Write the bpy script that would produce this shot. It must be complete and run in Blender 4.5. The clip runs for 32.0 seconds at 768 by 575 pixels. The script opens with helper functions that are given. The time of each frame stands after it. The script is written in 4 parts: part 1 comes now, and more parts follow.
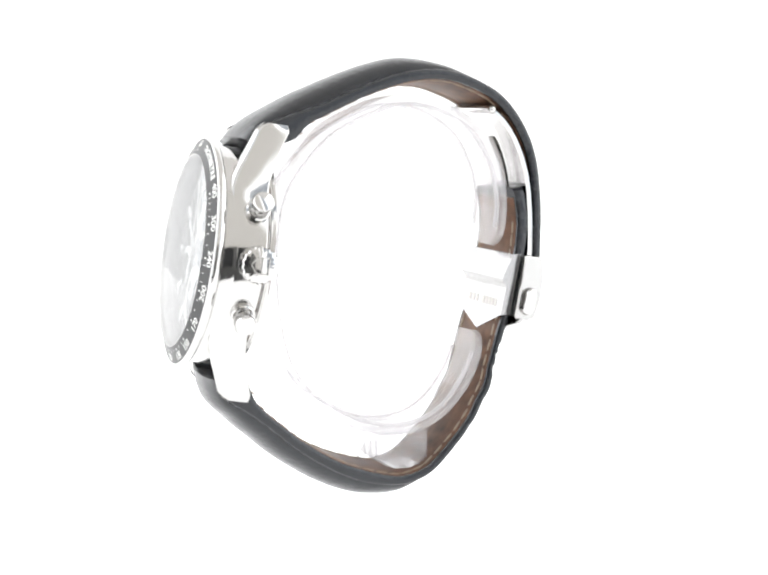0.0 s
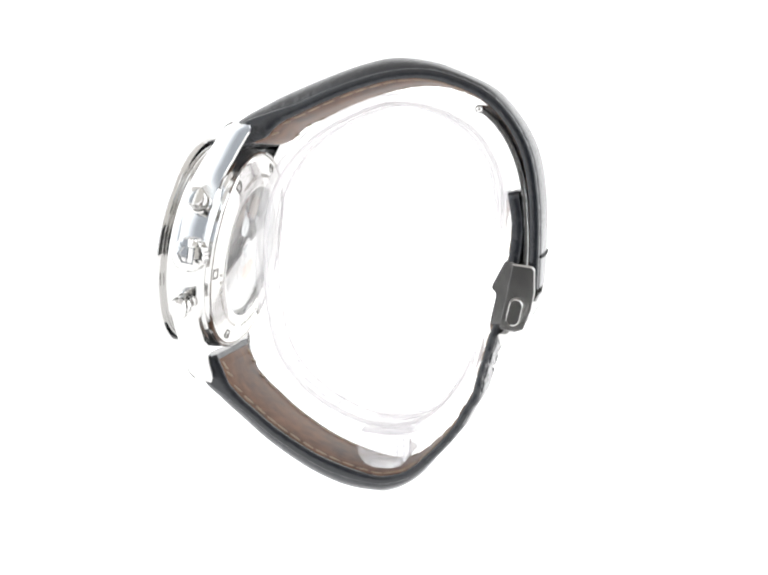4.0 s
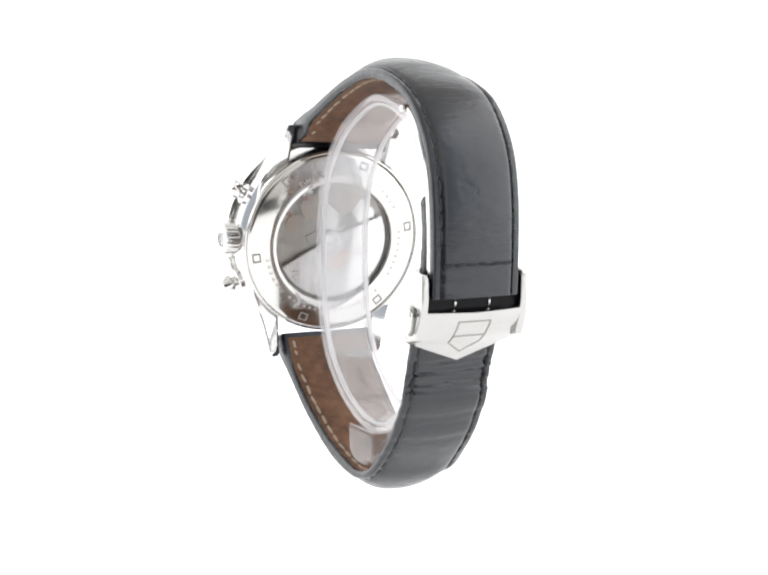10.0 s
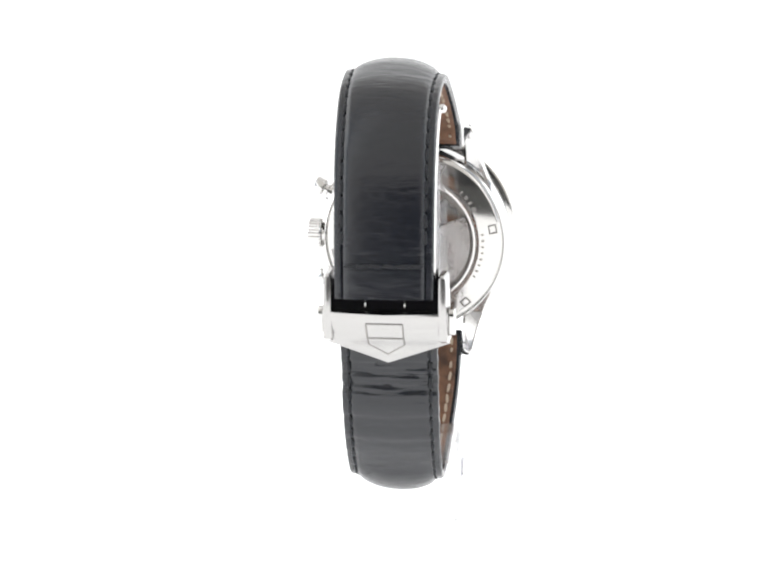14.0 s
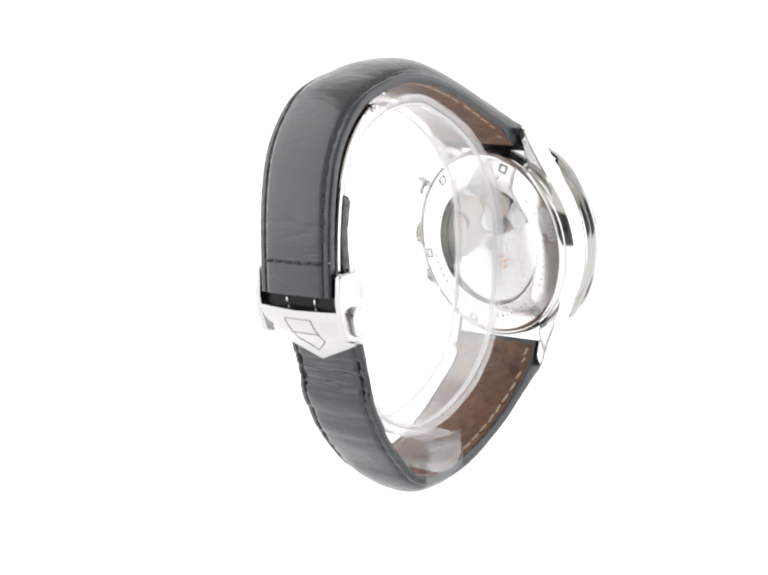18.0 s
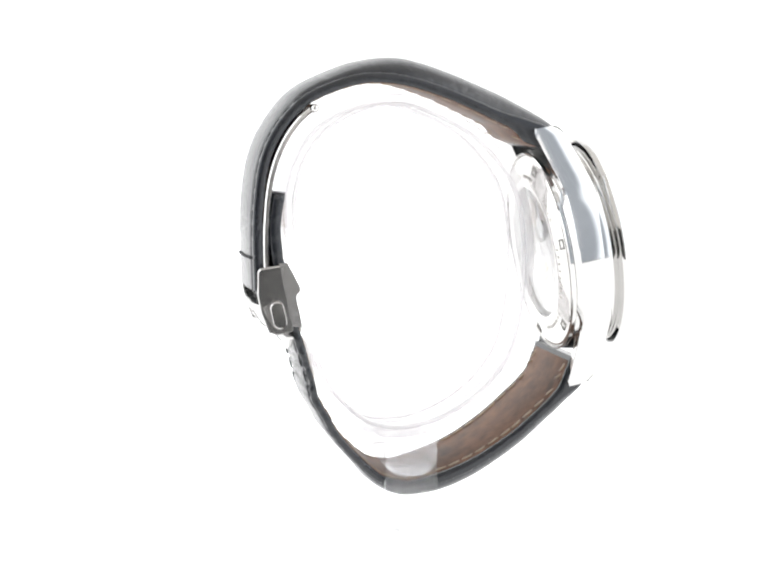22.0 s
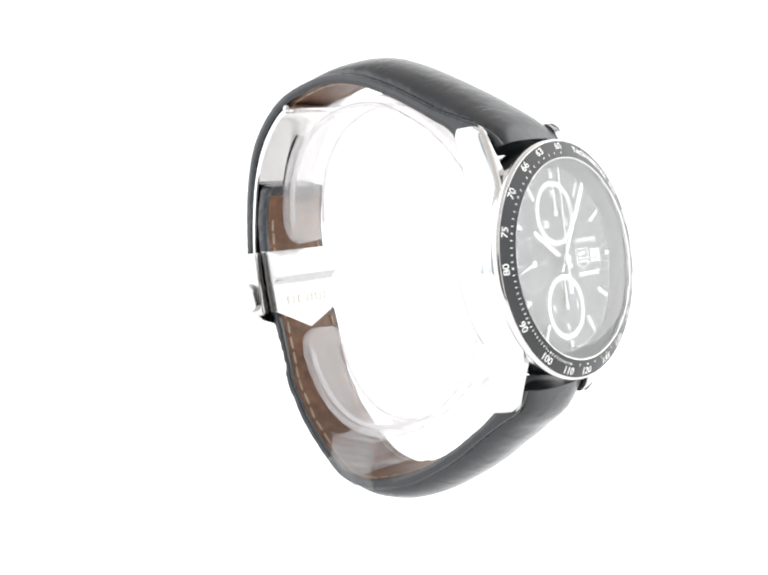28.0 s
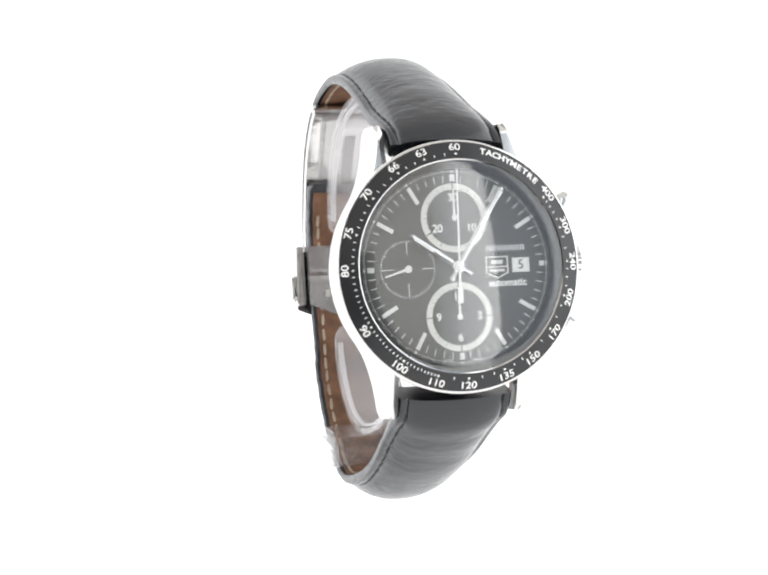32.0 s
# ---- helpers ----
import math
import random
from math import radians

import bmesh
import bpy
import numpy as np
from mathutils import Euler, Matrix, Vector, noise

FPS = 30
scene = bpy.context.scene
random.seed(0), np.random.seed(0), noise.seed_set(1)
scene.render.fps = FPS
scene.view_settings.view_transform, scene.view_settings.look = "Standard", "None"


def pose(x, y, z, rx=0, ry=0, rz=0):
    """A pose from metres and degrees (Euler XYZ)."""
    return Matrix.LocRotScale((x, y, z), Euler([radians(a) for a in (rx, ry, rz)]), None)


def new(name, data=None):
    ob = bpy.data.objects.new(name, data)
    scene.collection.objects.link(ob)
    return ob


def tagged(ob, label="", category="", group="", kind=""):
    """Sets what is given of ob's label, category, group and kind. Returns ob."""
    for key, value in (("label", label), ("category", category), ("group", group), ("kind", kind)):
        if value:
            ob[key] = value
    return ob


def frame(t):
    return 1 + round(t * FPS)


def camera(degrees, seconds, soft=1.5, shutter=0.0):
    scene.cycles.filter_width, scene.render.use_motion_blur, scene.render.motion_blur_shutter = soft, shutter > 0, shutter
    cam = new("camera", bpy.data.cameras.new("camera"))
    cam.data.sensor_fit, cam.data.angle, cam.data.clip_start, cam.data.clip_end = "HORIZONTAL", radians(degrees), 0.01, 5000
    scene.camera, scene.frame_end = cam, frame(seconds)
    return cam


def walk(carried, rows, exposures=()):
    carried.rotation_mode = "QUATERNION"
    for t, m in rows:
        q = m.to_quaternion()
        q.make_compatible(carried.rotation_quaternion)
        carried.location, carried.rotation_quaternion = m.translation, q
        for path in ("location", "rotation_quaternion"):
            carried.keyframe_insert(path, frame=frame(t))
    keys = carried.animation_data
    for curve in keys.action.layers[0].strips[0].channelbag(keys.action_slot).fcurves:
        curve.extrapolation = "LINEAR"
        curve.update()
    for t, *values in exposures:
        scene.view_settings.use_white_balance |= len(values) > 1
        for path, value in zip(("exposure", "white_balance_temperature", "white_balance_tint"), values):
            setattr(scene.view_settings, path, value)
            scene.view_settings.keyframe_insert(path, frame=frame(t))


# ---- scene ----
cam = camera(30.885, 32.0, soft=2.3)
STILL = pose(0, -0.2614, 0.0806, 83.086, -0.2, 0.39)
walk(cam, [(0.0, STILL), (32.0, STILL)], [(0.0, 0.26), (32.0, 0.26)])

# the turntable turns at a steady rate: seconds and degrees
TURN = [(2.0 * k, 292.95 - 8.574 * 2.0 * k) for k in range(17)]

# ---- light ----
world = bpy.data.worlds.new("world")
scene.world = world
world.use_nodes = True
world.node_tree.nodes["Background"].inputs[0].default_value = (0.72, 0.84, 1.0, 1)
world.node_tree.nodes["Background"].inputs[1].default_value = 0.14

MM = 0.001


# ---- materials ----
def material(name, colour, rough=0.5, metal=0.0, coat=0.0, vary=0.0, grain=0.0, scale=400.0, stretch=(1, 1, 1), bump=0.0, glow=None, spec=None, spread=0.2, patch=0.12):
    """A procedural surface: colour varied at two scales, roughness broken up, fine relief."""
    m = bpy.data.materials.new(name)
    m.use_nodes = True
    nt = m.node_tree
    b = nt.nodes["Principled BSDF"]
    b.inputs["Base Color"].default_value = (*colour, 1)
    b.inputs["Roughness"].default_value = rough
    b.inputs["Metallic"].default_value = metal
    b.inputs["Coat Weight"].default_value = coat
    if spec is not None:
        b.inputs["Specular IOR Level"].default_value = spec
    if glow:
        b.inputs["Emission Color"].default_value = (*glow[:3], 1)
        b.inputs["Emission Strength"].default_value = glow[3]
    if vary or grain or bump:
        co = nt.nodes.new("ShaderNodeTexCoord")
        mp = nt.nodes.new("ShaderNodeMapping")
        mp.inputs["Scale"].default_value = stretch
        nt.links.new(co.outputs["Object"], mp.inputs["Vector"])
        big = nt.nodes.new("ShaderNodeTexNoise")
        big.inputs["Scale"].default_value = scale * patch
        big.inputs["Detail"].default_value = 4
        fine = nt.nodes.new("ShaderNodeTexNoise")
        fine.inputs["Scale"].default_value = scale * 4
        fine.inputs["Detail"].default_value = 6
        for n in (big, fine):
            nt.links.new(mp.outputs["Vector"], n.inputs["Vector"])
        mix = nt.nodes.new("ShaderNodeMix")
        mix.data_type = "RGBA"
        mix.inputs["A"].default_value = (*[c * (1 - vary) for c in colour], 1)
        mix.inputs["B"].default_value = (*[min(1, c * (1 + vary)) for c in colour], 1)
        add = nt.nodes.new("ShaderNodeMath")
        add.operation = "MULTIPLY_ADD"
        add.inputs[1].default_value = 0.5
        half = nt.nodes.new("ShaderNodeMath")
        half.operation = "MULTIPLY"
        half.inputs[1].default_value = 0.5
        nt.links.new(big.outputs["Fac"], half.inputs[0])
        nt.links.new(fine.outputs["Fac"], add.inputs[0])
        nt.links.new(half.outputs[0], add.inputs[2])
        ramp = nt.nodes.new("ShaderNodeMapRange")
        ramp.inputs["From Min"].default_value = 0.5 - spread
        ramp.inputs["From Max"].default_value = 0.5 + spread
        nt.links.new(add.outputs[0], ramp.inputs["Value"])
        nt.links.new(ramp.outputs[0], mix.inputs["Factor"])
        nt.links.new(mix.outputs["Result"], b.inputs["Base Color"])
        if grain:
            r = nt.nodes.new("ShaderNodeMapRange")
            r.inputs["From Min"].default_value = 0.3
            r.inputs["From Max"].default_value = 0.7
            r.inputs["To Min"].default_value = max(0.02, rough - grain)
            r.inputs["To Max"].default_value = min(1, rough + grain)
            nt.links.new(add.outputs[0], r.inputs["Value"])
            nt.links.new(r.outputs[0], b.inputs["Roughness"])
        if bump:
            bp = nt.nodes.new("ShaderNodeBump")
            bp.inputs["Strength"].default_value = bump
            bp.inputs["Distance"].default_value = 0.0002
            nt.links.new(fine.outputs["Fac"], bp.inputs["Height"])
            nt.links.new(bp.outputs["Normal"], b.inputs["Normal"])
    return m


def pane(name, gloss, tint):
    """Thin clear crystal: see-through, with more gloss towards grazing angles."""
    m = bpy.data.materials.new(name)
    m.use_nodes = True
    nt = m.node_tree
    nt.nodes.remove(nt.nodes["Principled BSDF"])
    see, shine, mix, edge, power, scale = (nt.nodes.new(k) for k in ("ShaderNodeBsdfTransparent", "ShaderNodeBsdfGlossy", "ShaderNodeMixShader",
                                                                    "ShaderNodeLayerWeight", "ShaderNodeMath", "ShaderNodeMath"))
    see.inputs["Color"].default_value = (*tint, 1)
    shine.inputs["Roughness"].default_value = 0.03
    edge.inputs["Blend"].default_value = 0.5
    power.operation, power.inputs[1].default_value = "POWER", 5
    scale.operation, scale.inputs[1].default_value, scale.inputs[2].default_value = "MULTIPLY_ADD", 1 - gloss, gloss
    nt.links.new(edge.outputs["Facing"], power.inputs[0])
    nt.links.new(power.outputs[0], scale.inputs[0])
    nt.links.new(scale.outputs[0], mix.inputs[0])
    nt.links.new(see.outputs[0], mix.inputs[1])
    nt.links.new(shine.outputs[0], mix.inputs[2])
    nt.links.new(mix.outputs[0], nt.nodes["Material Output"].inputs["Surface"])
    return m


def hazy(name, gloss, haze, tint=0.96):
    """Clear moulded plastic; white mixed in stands for the bright surroundings it refracts."""
    m = pane(name, gloss, (tint, tint * 0.995, tint))
    nt = m.node_tree
    see = next(n for n in nt.nodes if n.type == "BSDF_TRANSPARENT")
    mix = next(n for n in nt.nodes if n.type == "MIX_SHADER")
    front, back, white_mix, body = (nt.nodes.new(k) for k in ("ShaderNodeBsdfDiffuse", "ShaderNodeBsdfTranslucent", "ShaderNodeMixShader", "ShaderNodeMixShader"))
    for n in (front, back):
        n.inputs["Color"].default_value = (0.85, 0.84, 0.85, 1)
    body.inputs[0].default_value = haze
    nt.links.new(front.outputs[0], white_mix.inputs[1])
    nt.links.new(back.outputs[0], white_mix.inputs[2])
    nt.links.new(see.outputs[0], body.inputs[1])
    nt.links.new(white_mix.outputs[0], body.inputs[2])
    nt.links.new(body.outputs[0], mix.inputs[1])
    return m


def leather():
    """Smooth black calf: pores, fine creases across the strap, a few dust specks."""
    m = material("black_leather", (0.0068, 0.0085, 0.0125), rough=0.23, spec=0.6, vary=0.12, grain=0.03, scale=300, bump=0.04)
    nt = m.node_tree
    b = nt.nodes["Principled BSDF"]
    co = nt.nodes.new("ShaderNodeTexCoord")
    specks = nt.nodes.new("ShaderNodeTexVoronoi")
    specks.inputs["Scale"].default_value = 330
    nt.links.new(co.outputs["Object"], specks.inputs["Vector"])
    # creases run across the strap
    mp = nt.nodes.new("ShaderNodeMapping")
    mp.inputs["Scale"].default_value = (0.22, 1, 1)
    crease = nt.nodes.new("ShaderNodeTexNoise")
    crease.inputs["Scale"].default_value = 700
    crease.inputs["Detail"].default_value = 3
    crease.inputs["Distortion"].default_value = 0.6
    nt.links.new(co.outputs["Object"], mp.inputs["Vector"])
    nt.links.new(mp.outputs["Vector"], crease.inputs["Vector"])
    bp = nt.nodes.new("ShaderNodeBump")
    bp.inputs["Strength"].default_value = 0.22
    bp.inputs["Distance"].default_value = 0.0004
    nt.links.new(crease.outputs["Fac"], bp.inputs["Height"])
    nt.links.new(b.inputs["Normal"].links[0].from_socket, bp.inputs["Normal"])
    # a net of small wrinkles
    net = nt.nodes.new("ShaderNodeTexVoronoi")
    net.feature = "SMOOTH_F1"
    net.inputs["Scale"].default_value = 620
    net.inputs["Randomness"].default_value = 1.0
    warp = nt.nodes.new("ShaderNodeMapping")
    warp.inputs["Scale"].default_value = (0.6, 1, 1)
    shift = nt.nodes.new("ShaderNodeVectorMath")
    shift.operation = "MULTIPLY_ADD"
    shift.inputs[1].default_value = (0.0022, 0.0022, 0.0022)
    nt.links.new(crease.outputs["Color"], shift.inputs[0])
    nt.links.new(co.outputs["Object"], shift.inputs[2])
    nt.links.new(shift.outputs[0], warp.inputs["Vector"])
    nt.links.new(warp.outputs["Vector"], net.inputs["Vector"])
    bn = nt.nodes.new("ShaderNodeBump")
    bn.inputs["Strength"].default_value = 0.17
    bn.inputs["Distance"].default_value = 0.0004
    nt.links.new(net.outputs["Distance"], bn.inputs["Height"])
    nt.links.new(bp.outputs["Normal"], bn.inputs["Normal"])
    nt.links.new(bn.outputs["Normal"], b.inputs["Normal"])
    # thin cracks across the strap, in patches
    long = nt.nodes.new("ShaderNodeMapping")
    long.inputs["Scale"].default_value = (0.16, 1, 1)
    crack = nt.nodes.new("ShaderNodeTexNoise")
    crack.inputs["Scale"].default_value = 420
    crack.inputs["Detail"].default_value = 2
    crack.inputs["Distortion"].default_value = 0.8
    nt.links.new(co.outputs["Object"], long.inputs["Vector"])
    nt.links.new(long.outputs["Vector"], crack.inputs["Vector"])
    off, size, deep = (nt.nodes.new(k) for k in ("ShaderNodeMath", "ShaderNodeMath", "ShaderNodeMapRange"))
    off.operation, off.inputs[1].default_value, size.operation = "SUBTRACT", 0.5, "ABSOLUTE"
    deep.inputs["From Max"].default_value = 0.03
    nt.links.new(crack.outputs["Fac"], off.inputs[0])
    nt.links.new(off.outputs[0], size.inputs[0])
    nt.links.new(size.outputs[0], deep.inputs["Value"])
    where = nt.nodes.new("ShaderNodeTexNoise")
    where.inputs["Scale"].default_value = 170
    nt.links.new(co.outputs["Object"], where.inputs["Vector"])
    gate = nt.nodes.new("ShaderNodeMapRange")
    gate.inputs["From Min"].default_value = 0.5
    gate.inputs["From Max"].default_value = 0.62
    gate.inputs["To Min"].default_value = 1
    gate.inputs["To Max"].default_value = 0
    nt.links.new(where.outputs["Fac"], gate.inputs["Value"])
    either = nt.nodes.new("ShaderNodeMath")
    either.operation = "MAXIMUM"
    nt.links.new(deep.outputs[0], either.inputs[0])
    nt.links.new(gate.outputs[0], either.inputs[1])
    bc = nt.nodes.new("ShaderNodeBump")
    bc.inputs["Strength"].default_value = 0.14
    bc.inputs["Distance"].default_value = 0.00025
    nt.links.new(either.outputs[0], bc.inputs["Height"])
    nt.links.new(bn.outputs["Normal"], bc.inputs["Normal"])
    nt.links.new(bc.outputs["Normal"], b.inputs["Normal"])
    few = nt.nodes.new("ShaderNodeTexNoise")
    few.inputs["Scale"].default_value = 260
    nt.links.new(co.outputs["Object"], few.inputs["Vector"])
    near = nt.nodes.new("ShaderNodeMath")
    near.operation = "LESS_THAN"
    near.inputs[1].default_value = 0.055
    rare = nt.nodes.new("ShaderNodeMath")
    rare.operation = "GREATER_THAN"
    rare.inputs[1].default_value = 0.62
    both = nt.nodes.new("ShaderNodeMath")
    both.operation = "MULTIPLY"
    nt.links.new(specks.outputs["Distance"], near.inputs[0])
    nt.links.new(few.outputs["Fac"], rare.inputs[0])
    nt.links.new(near.outputs[0], both.inputs[0])
    nt.links.new(rare.outputs[0], both.inputs[1])
    mix = nt.nodes.new("ShaderNodeMix")
    mix.data_type = "RGBA"
    mix.inputs["B"].default_value = (0.3, 0.3, 0.3, 1)
    nt.links.new(b.inputs["Base Color"].links[0].from_socket, mix.inputs["A"])
    nt.links.new(both.outputs[0], mix.inputs["Factor"])
    nt.links.new(mix.outputs["Result"], b.inputs["Base Color"])
    return m


LEATHER = leather()
LINING = material("brown_lining_leather", (0.12, 0.06, 0.034), rough=0.5, spec=0.3, vary=0.62, grain=0.05, scale=110, bump=0.08, spread=0.17, patch=0.7)
THREAD = material("black_thread", (0.008, 0.009, 0.012), rough=0.7, vary=0.2, grain=0.1, scale=3000)
TAN = material("tan_thread", (0.31, 0.245, 0.18), rough=0.75, vary=0.2, grain=0.1, scale=3000)
STEEL = material("polished_steel", (0.6, 0.594, 0.585), rough=0.09, metal=1, vary=0.02, grain=0.02, scale=500)
SATIN = material("satin_steel", (0.6, 0.59, 0.575), rough=0.11, metal=1, vary=0.03, grain=0.03, scale=500)
BRUSHED = material("brushed_steel", (0.46, 0.453, 0.446), rough=0.2, metal=1, vary=0.04, grain=0.05, scale=2500, stretch=(0.15, 3, 3))
INNER = material("dull_inner_steel", (0.42, 0.415, 0.415), rough=0.2, metal=1, vary=0.08, grain=0.05, scale=300)
ENGRAVED = material("engraved_steel", (0.27, 0.26, 0.25), rough=0.45, metal=1, vary=0.1, grain=0.1, scale=900)
FAINT = material("lightly_etched_steel", (0.44, 0.42, 0.4), rough=0.42, metal=1, vary=0.1, grain=0.1, scale=900)
CERAMIC = material("black_bezel_enamel", (0.010, 0.010, 0.012), rough=0.32, vary=0.15, grain=0.05, scale=700, spec=0.5)
REHAUT = material("black_flange_lacquer", (0.02, 0.02, 0.021), rough=0.55, vary=0.1, grain=0.05, scale=700, spec=0.15)
DIAL = material("black_satin_dial", (0.07, 0.07, 0.067), rough=0.45, vary=0.05, grain=0.03, scale=200)
SILVER = material("silvered_ring", (0.74, 0.73, 0.69), rough=0.45, metal=0.0, vary=0.08, grain=0.05, scale=900)
WHITE = material("white_print", (0.85, 0.85, 0.83), rough=0.5, vary=0.04, grain=0.05, scale=900)
GREYPRINT = material("grey_print", (0.82, 0.82, 0.82), rough=0.5, vary=0.04, grain=0.05, scale=900)
BLACK = material("black_lacquer", (0.004, 0.004, 0.005), rough=0.2, spec=0.12, vary=0.1, grain=0.04, scale=700)
INK = material("black_print", (0.01, 0.01, 0.01), rough=0.5, vary=0.1, grain=0.05, scale=900)
MOVEMENT = material("movement_plate", (0.36, 0.335, 0.31), rough=0.35, metal=0.9, vary=0.4, grain=0.1, scale=2500)
BRASS = material("rose_brass", (0.4, 0.345, 0.3), rough=0.35, metal=1, vary=0.12, grain=0.06, scale=900)
RUBY = material("pink_jewel", (0.3, 0.2, 0.19), rough=0.1, coat=0.5, vary=0.1, grain=0.04, scale=900)
ROTOR = material("striped_rotor_steel", (0.7, 0.68, 0.66), rough=0.3, metal=1, vary=0.08, grain=0.08, scale=700, stretch=(4, 0.3, 1))
REDPRINT = material("red_print", (0.72, 0.46, 0.3), rough=0.5, vary=0.1, grain=0.05, scale=900)
BACKGLASS = pane("caseback_sapphire", 0.04, (0.99, 0.995, 1.0))
CRYSTAL = pane("sapphire_crystal", 0.1, (0.99, 0.995, 1.0))
FILM = pane("thin_clear_sheet", 0.03, (0.985, 0.985, 0.985))
BLOCK = hazy("clear_block_acrylic", 0.05, 0.06, 0.965)
FOOT = pane("clear_bar_plastic", 0.05, (0.9, 0.9, 0.905))
RIB = pane("moulded_rib_plastic", 0.05, (0.91, 0.91, 0.92))
RAIL = hazy("clear_rail_plastic", 0.05, 0.35, 0.95)
CUFF = hazy("whitened_cuff_plastic", 0.06, 0.23, 0.975)
TAB = pane("clear_tab_plastic", 0.045, (0.96, 0.96, 0.965))
BACKLIGHT = material("backlit_fabric", (0.3, 0.3, 0.3), rough=0.9, vary=0.03, grain=0.02, scale=60, glow=(1, 1, 1, 0.86))
REARLIGHT = material("bright_rear_glow", (0.3, 0.3, 0.3), rough=0.9, vary=0.03, grain=0.02, scale=60, glow=(0.97, 0.985, 1, 1.8))
SOFTBOX = material("softbox_fabric", (0.3, 0.3, 0.3), rough=0.9, vary=0.03, grain=0.02, scale=60, glow=(1, 0.995, 0.985, 2.0))
SIDEGLOW = material("side_glow_fabric", (0.3, 0.3, 0.3), rough=0.9, vary=0.03, grain=0.02, scale=60, glow=(0.96, 0.985, 1.0, 1.3))
CEILING = material("ceiling_glow", (0.35, 0.34, 0.33), rough=0.9, vary=0.03, grain=0.02, scale=60, glow=(1.0, 0.97, 0.92, 0.32))
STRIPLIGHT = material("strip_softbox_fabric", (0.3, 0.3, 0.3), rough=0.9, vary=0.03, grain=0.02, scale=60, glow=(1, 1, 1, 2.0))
CORNERGLOW = material("bluish_corner_glow", (0.2, 0.22, 0.25), rough=0.9, vary=0.1, grain=0.02, scale=60, glow=(0.92, 0.965, 1.0, 0.13))


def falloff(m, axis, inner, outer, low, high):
    """Grades a panel's glow evenly between two distances (metres) along one axis, shaping reflections."""
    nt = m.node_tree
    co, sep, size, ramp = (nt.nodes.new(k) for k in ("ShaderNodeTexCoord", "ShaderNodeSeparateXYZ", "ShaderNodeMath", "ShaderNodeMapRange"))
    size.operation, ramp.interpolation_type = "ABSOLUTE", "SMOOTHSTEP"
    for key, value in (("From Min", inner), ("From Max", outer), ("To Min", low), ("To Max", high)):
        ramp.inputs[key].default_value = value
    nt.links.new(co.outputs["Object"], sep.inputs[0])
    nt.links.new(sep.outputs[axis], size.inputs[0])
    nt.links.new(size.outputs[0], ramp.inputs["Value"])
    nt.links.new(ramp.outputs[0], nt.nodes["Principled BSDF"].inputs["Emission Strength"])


# ramps tuned to the bright and dark bands mirrored in the dial
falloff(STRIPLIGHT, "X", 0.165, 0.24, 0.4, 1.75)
falloff(SIDEGLOW, "Y", 0.2, 0.46, 2.05, 1.4)
falloff(CORNERGLOW, "X", 0.4, 0.6, 0.12, 1.4)
FRONT = material("grey_front_fabric", (0.08, 0.08, 0.083), rough=0.9, vary=0.1, grain=0.02, scale=60)
# glow added so the dial and upper flanks mirror a dim warm front
FRONTLIGHT = material("warm_front_glow", (0.25, 0.24, 0.225), rough=0.9, vary=0.05, grain=0.02, scale=60, glow=(1.0, 0.98, 0.94, 0.4))
FRONTCLOTH = material("grey_front_cloth", (0.09, 0.09, 0.088), rough=0.9, vary=0.1, grain=0.02, scale=60)
TABLE = material("glowing_white_acrylic", (0.4, 0.4, 0.4), rough=0.6, vary=0.02, grain=0.03, scale=60, glow=(1, 1, 1, 0.96))
SLOTBACKING = material("dark_slot_backing", (0.02, 0.02, 0.022), rough=0.6, vary=0.2, grain=0.1, scale=60)


# ---- building helpers ----
def part(name, bm, mat, parent=None, label="", m=None, smooth=35.0):
    """Links a bmesh (in millimetres) as one mesh object under a thing or a part."""
    if m is not None:
        bm.transform(m)
    bm.transform(Matrix.Scale(MM, 4))
    bmesh.ops.recalc_face_normals(bm, faces=bm.faces[:])
    if smooth:
        limit = radians(smooth)
        for f in bm.faces:
            f.smooth = True
        for e in bm.edges:
            e.smooth = len(e.link_faces) == 2 and e.calc_face_angle(3.2) < limit
    me = bpy.data.meshes.new(name)
    bm.to_mesh(me)
    bm.free()
    me.materials.append(mat)
    ob = new(name, me)
    if parent:
        ob.parent = parent
    if label:
        tagged(ob, label)
    return ob


def thing(name, label, category):
    return tagged(new(name), label, category)


def loft(rings, closed=True, caps=True):
    """Rings of equal length, joined one to the next."""
    bm = bmesh.new()
    vs = [[bm.verts.new(p) for p in ring] for ring in rings]
    n = len(vs[0])
    for a, b in zip(vs, vs[1:]):
        for i in range(n if closed else n - 1):
            j = (i + 1) % n
            bm.faces.new((a[i], a[j], b[j], b[i]))
    if caps and closed:
        bm.faces.new(vs[0][::-1])
        bm.faces.new(vs[-1])
    return bm


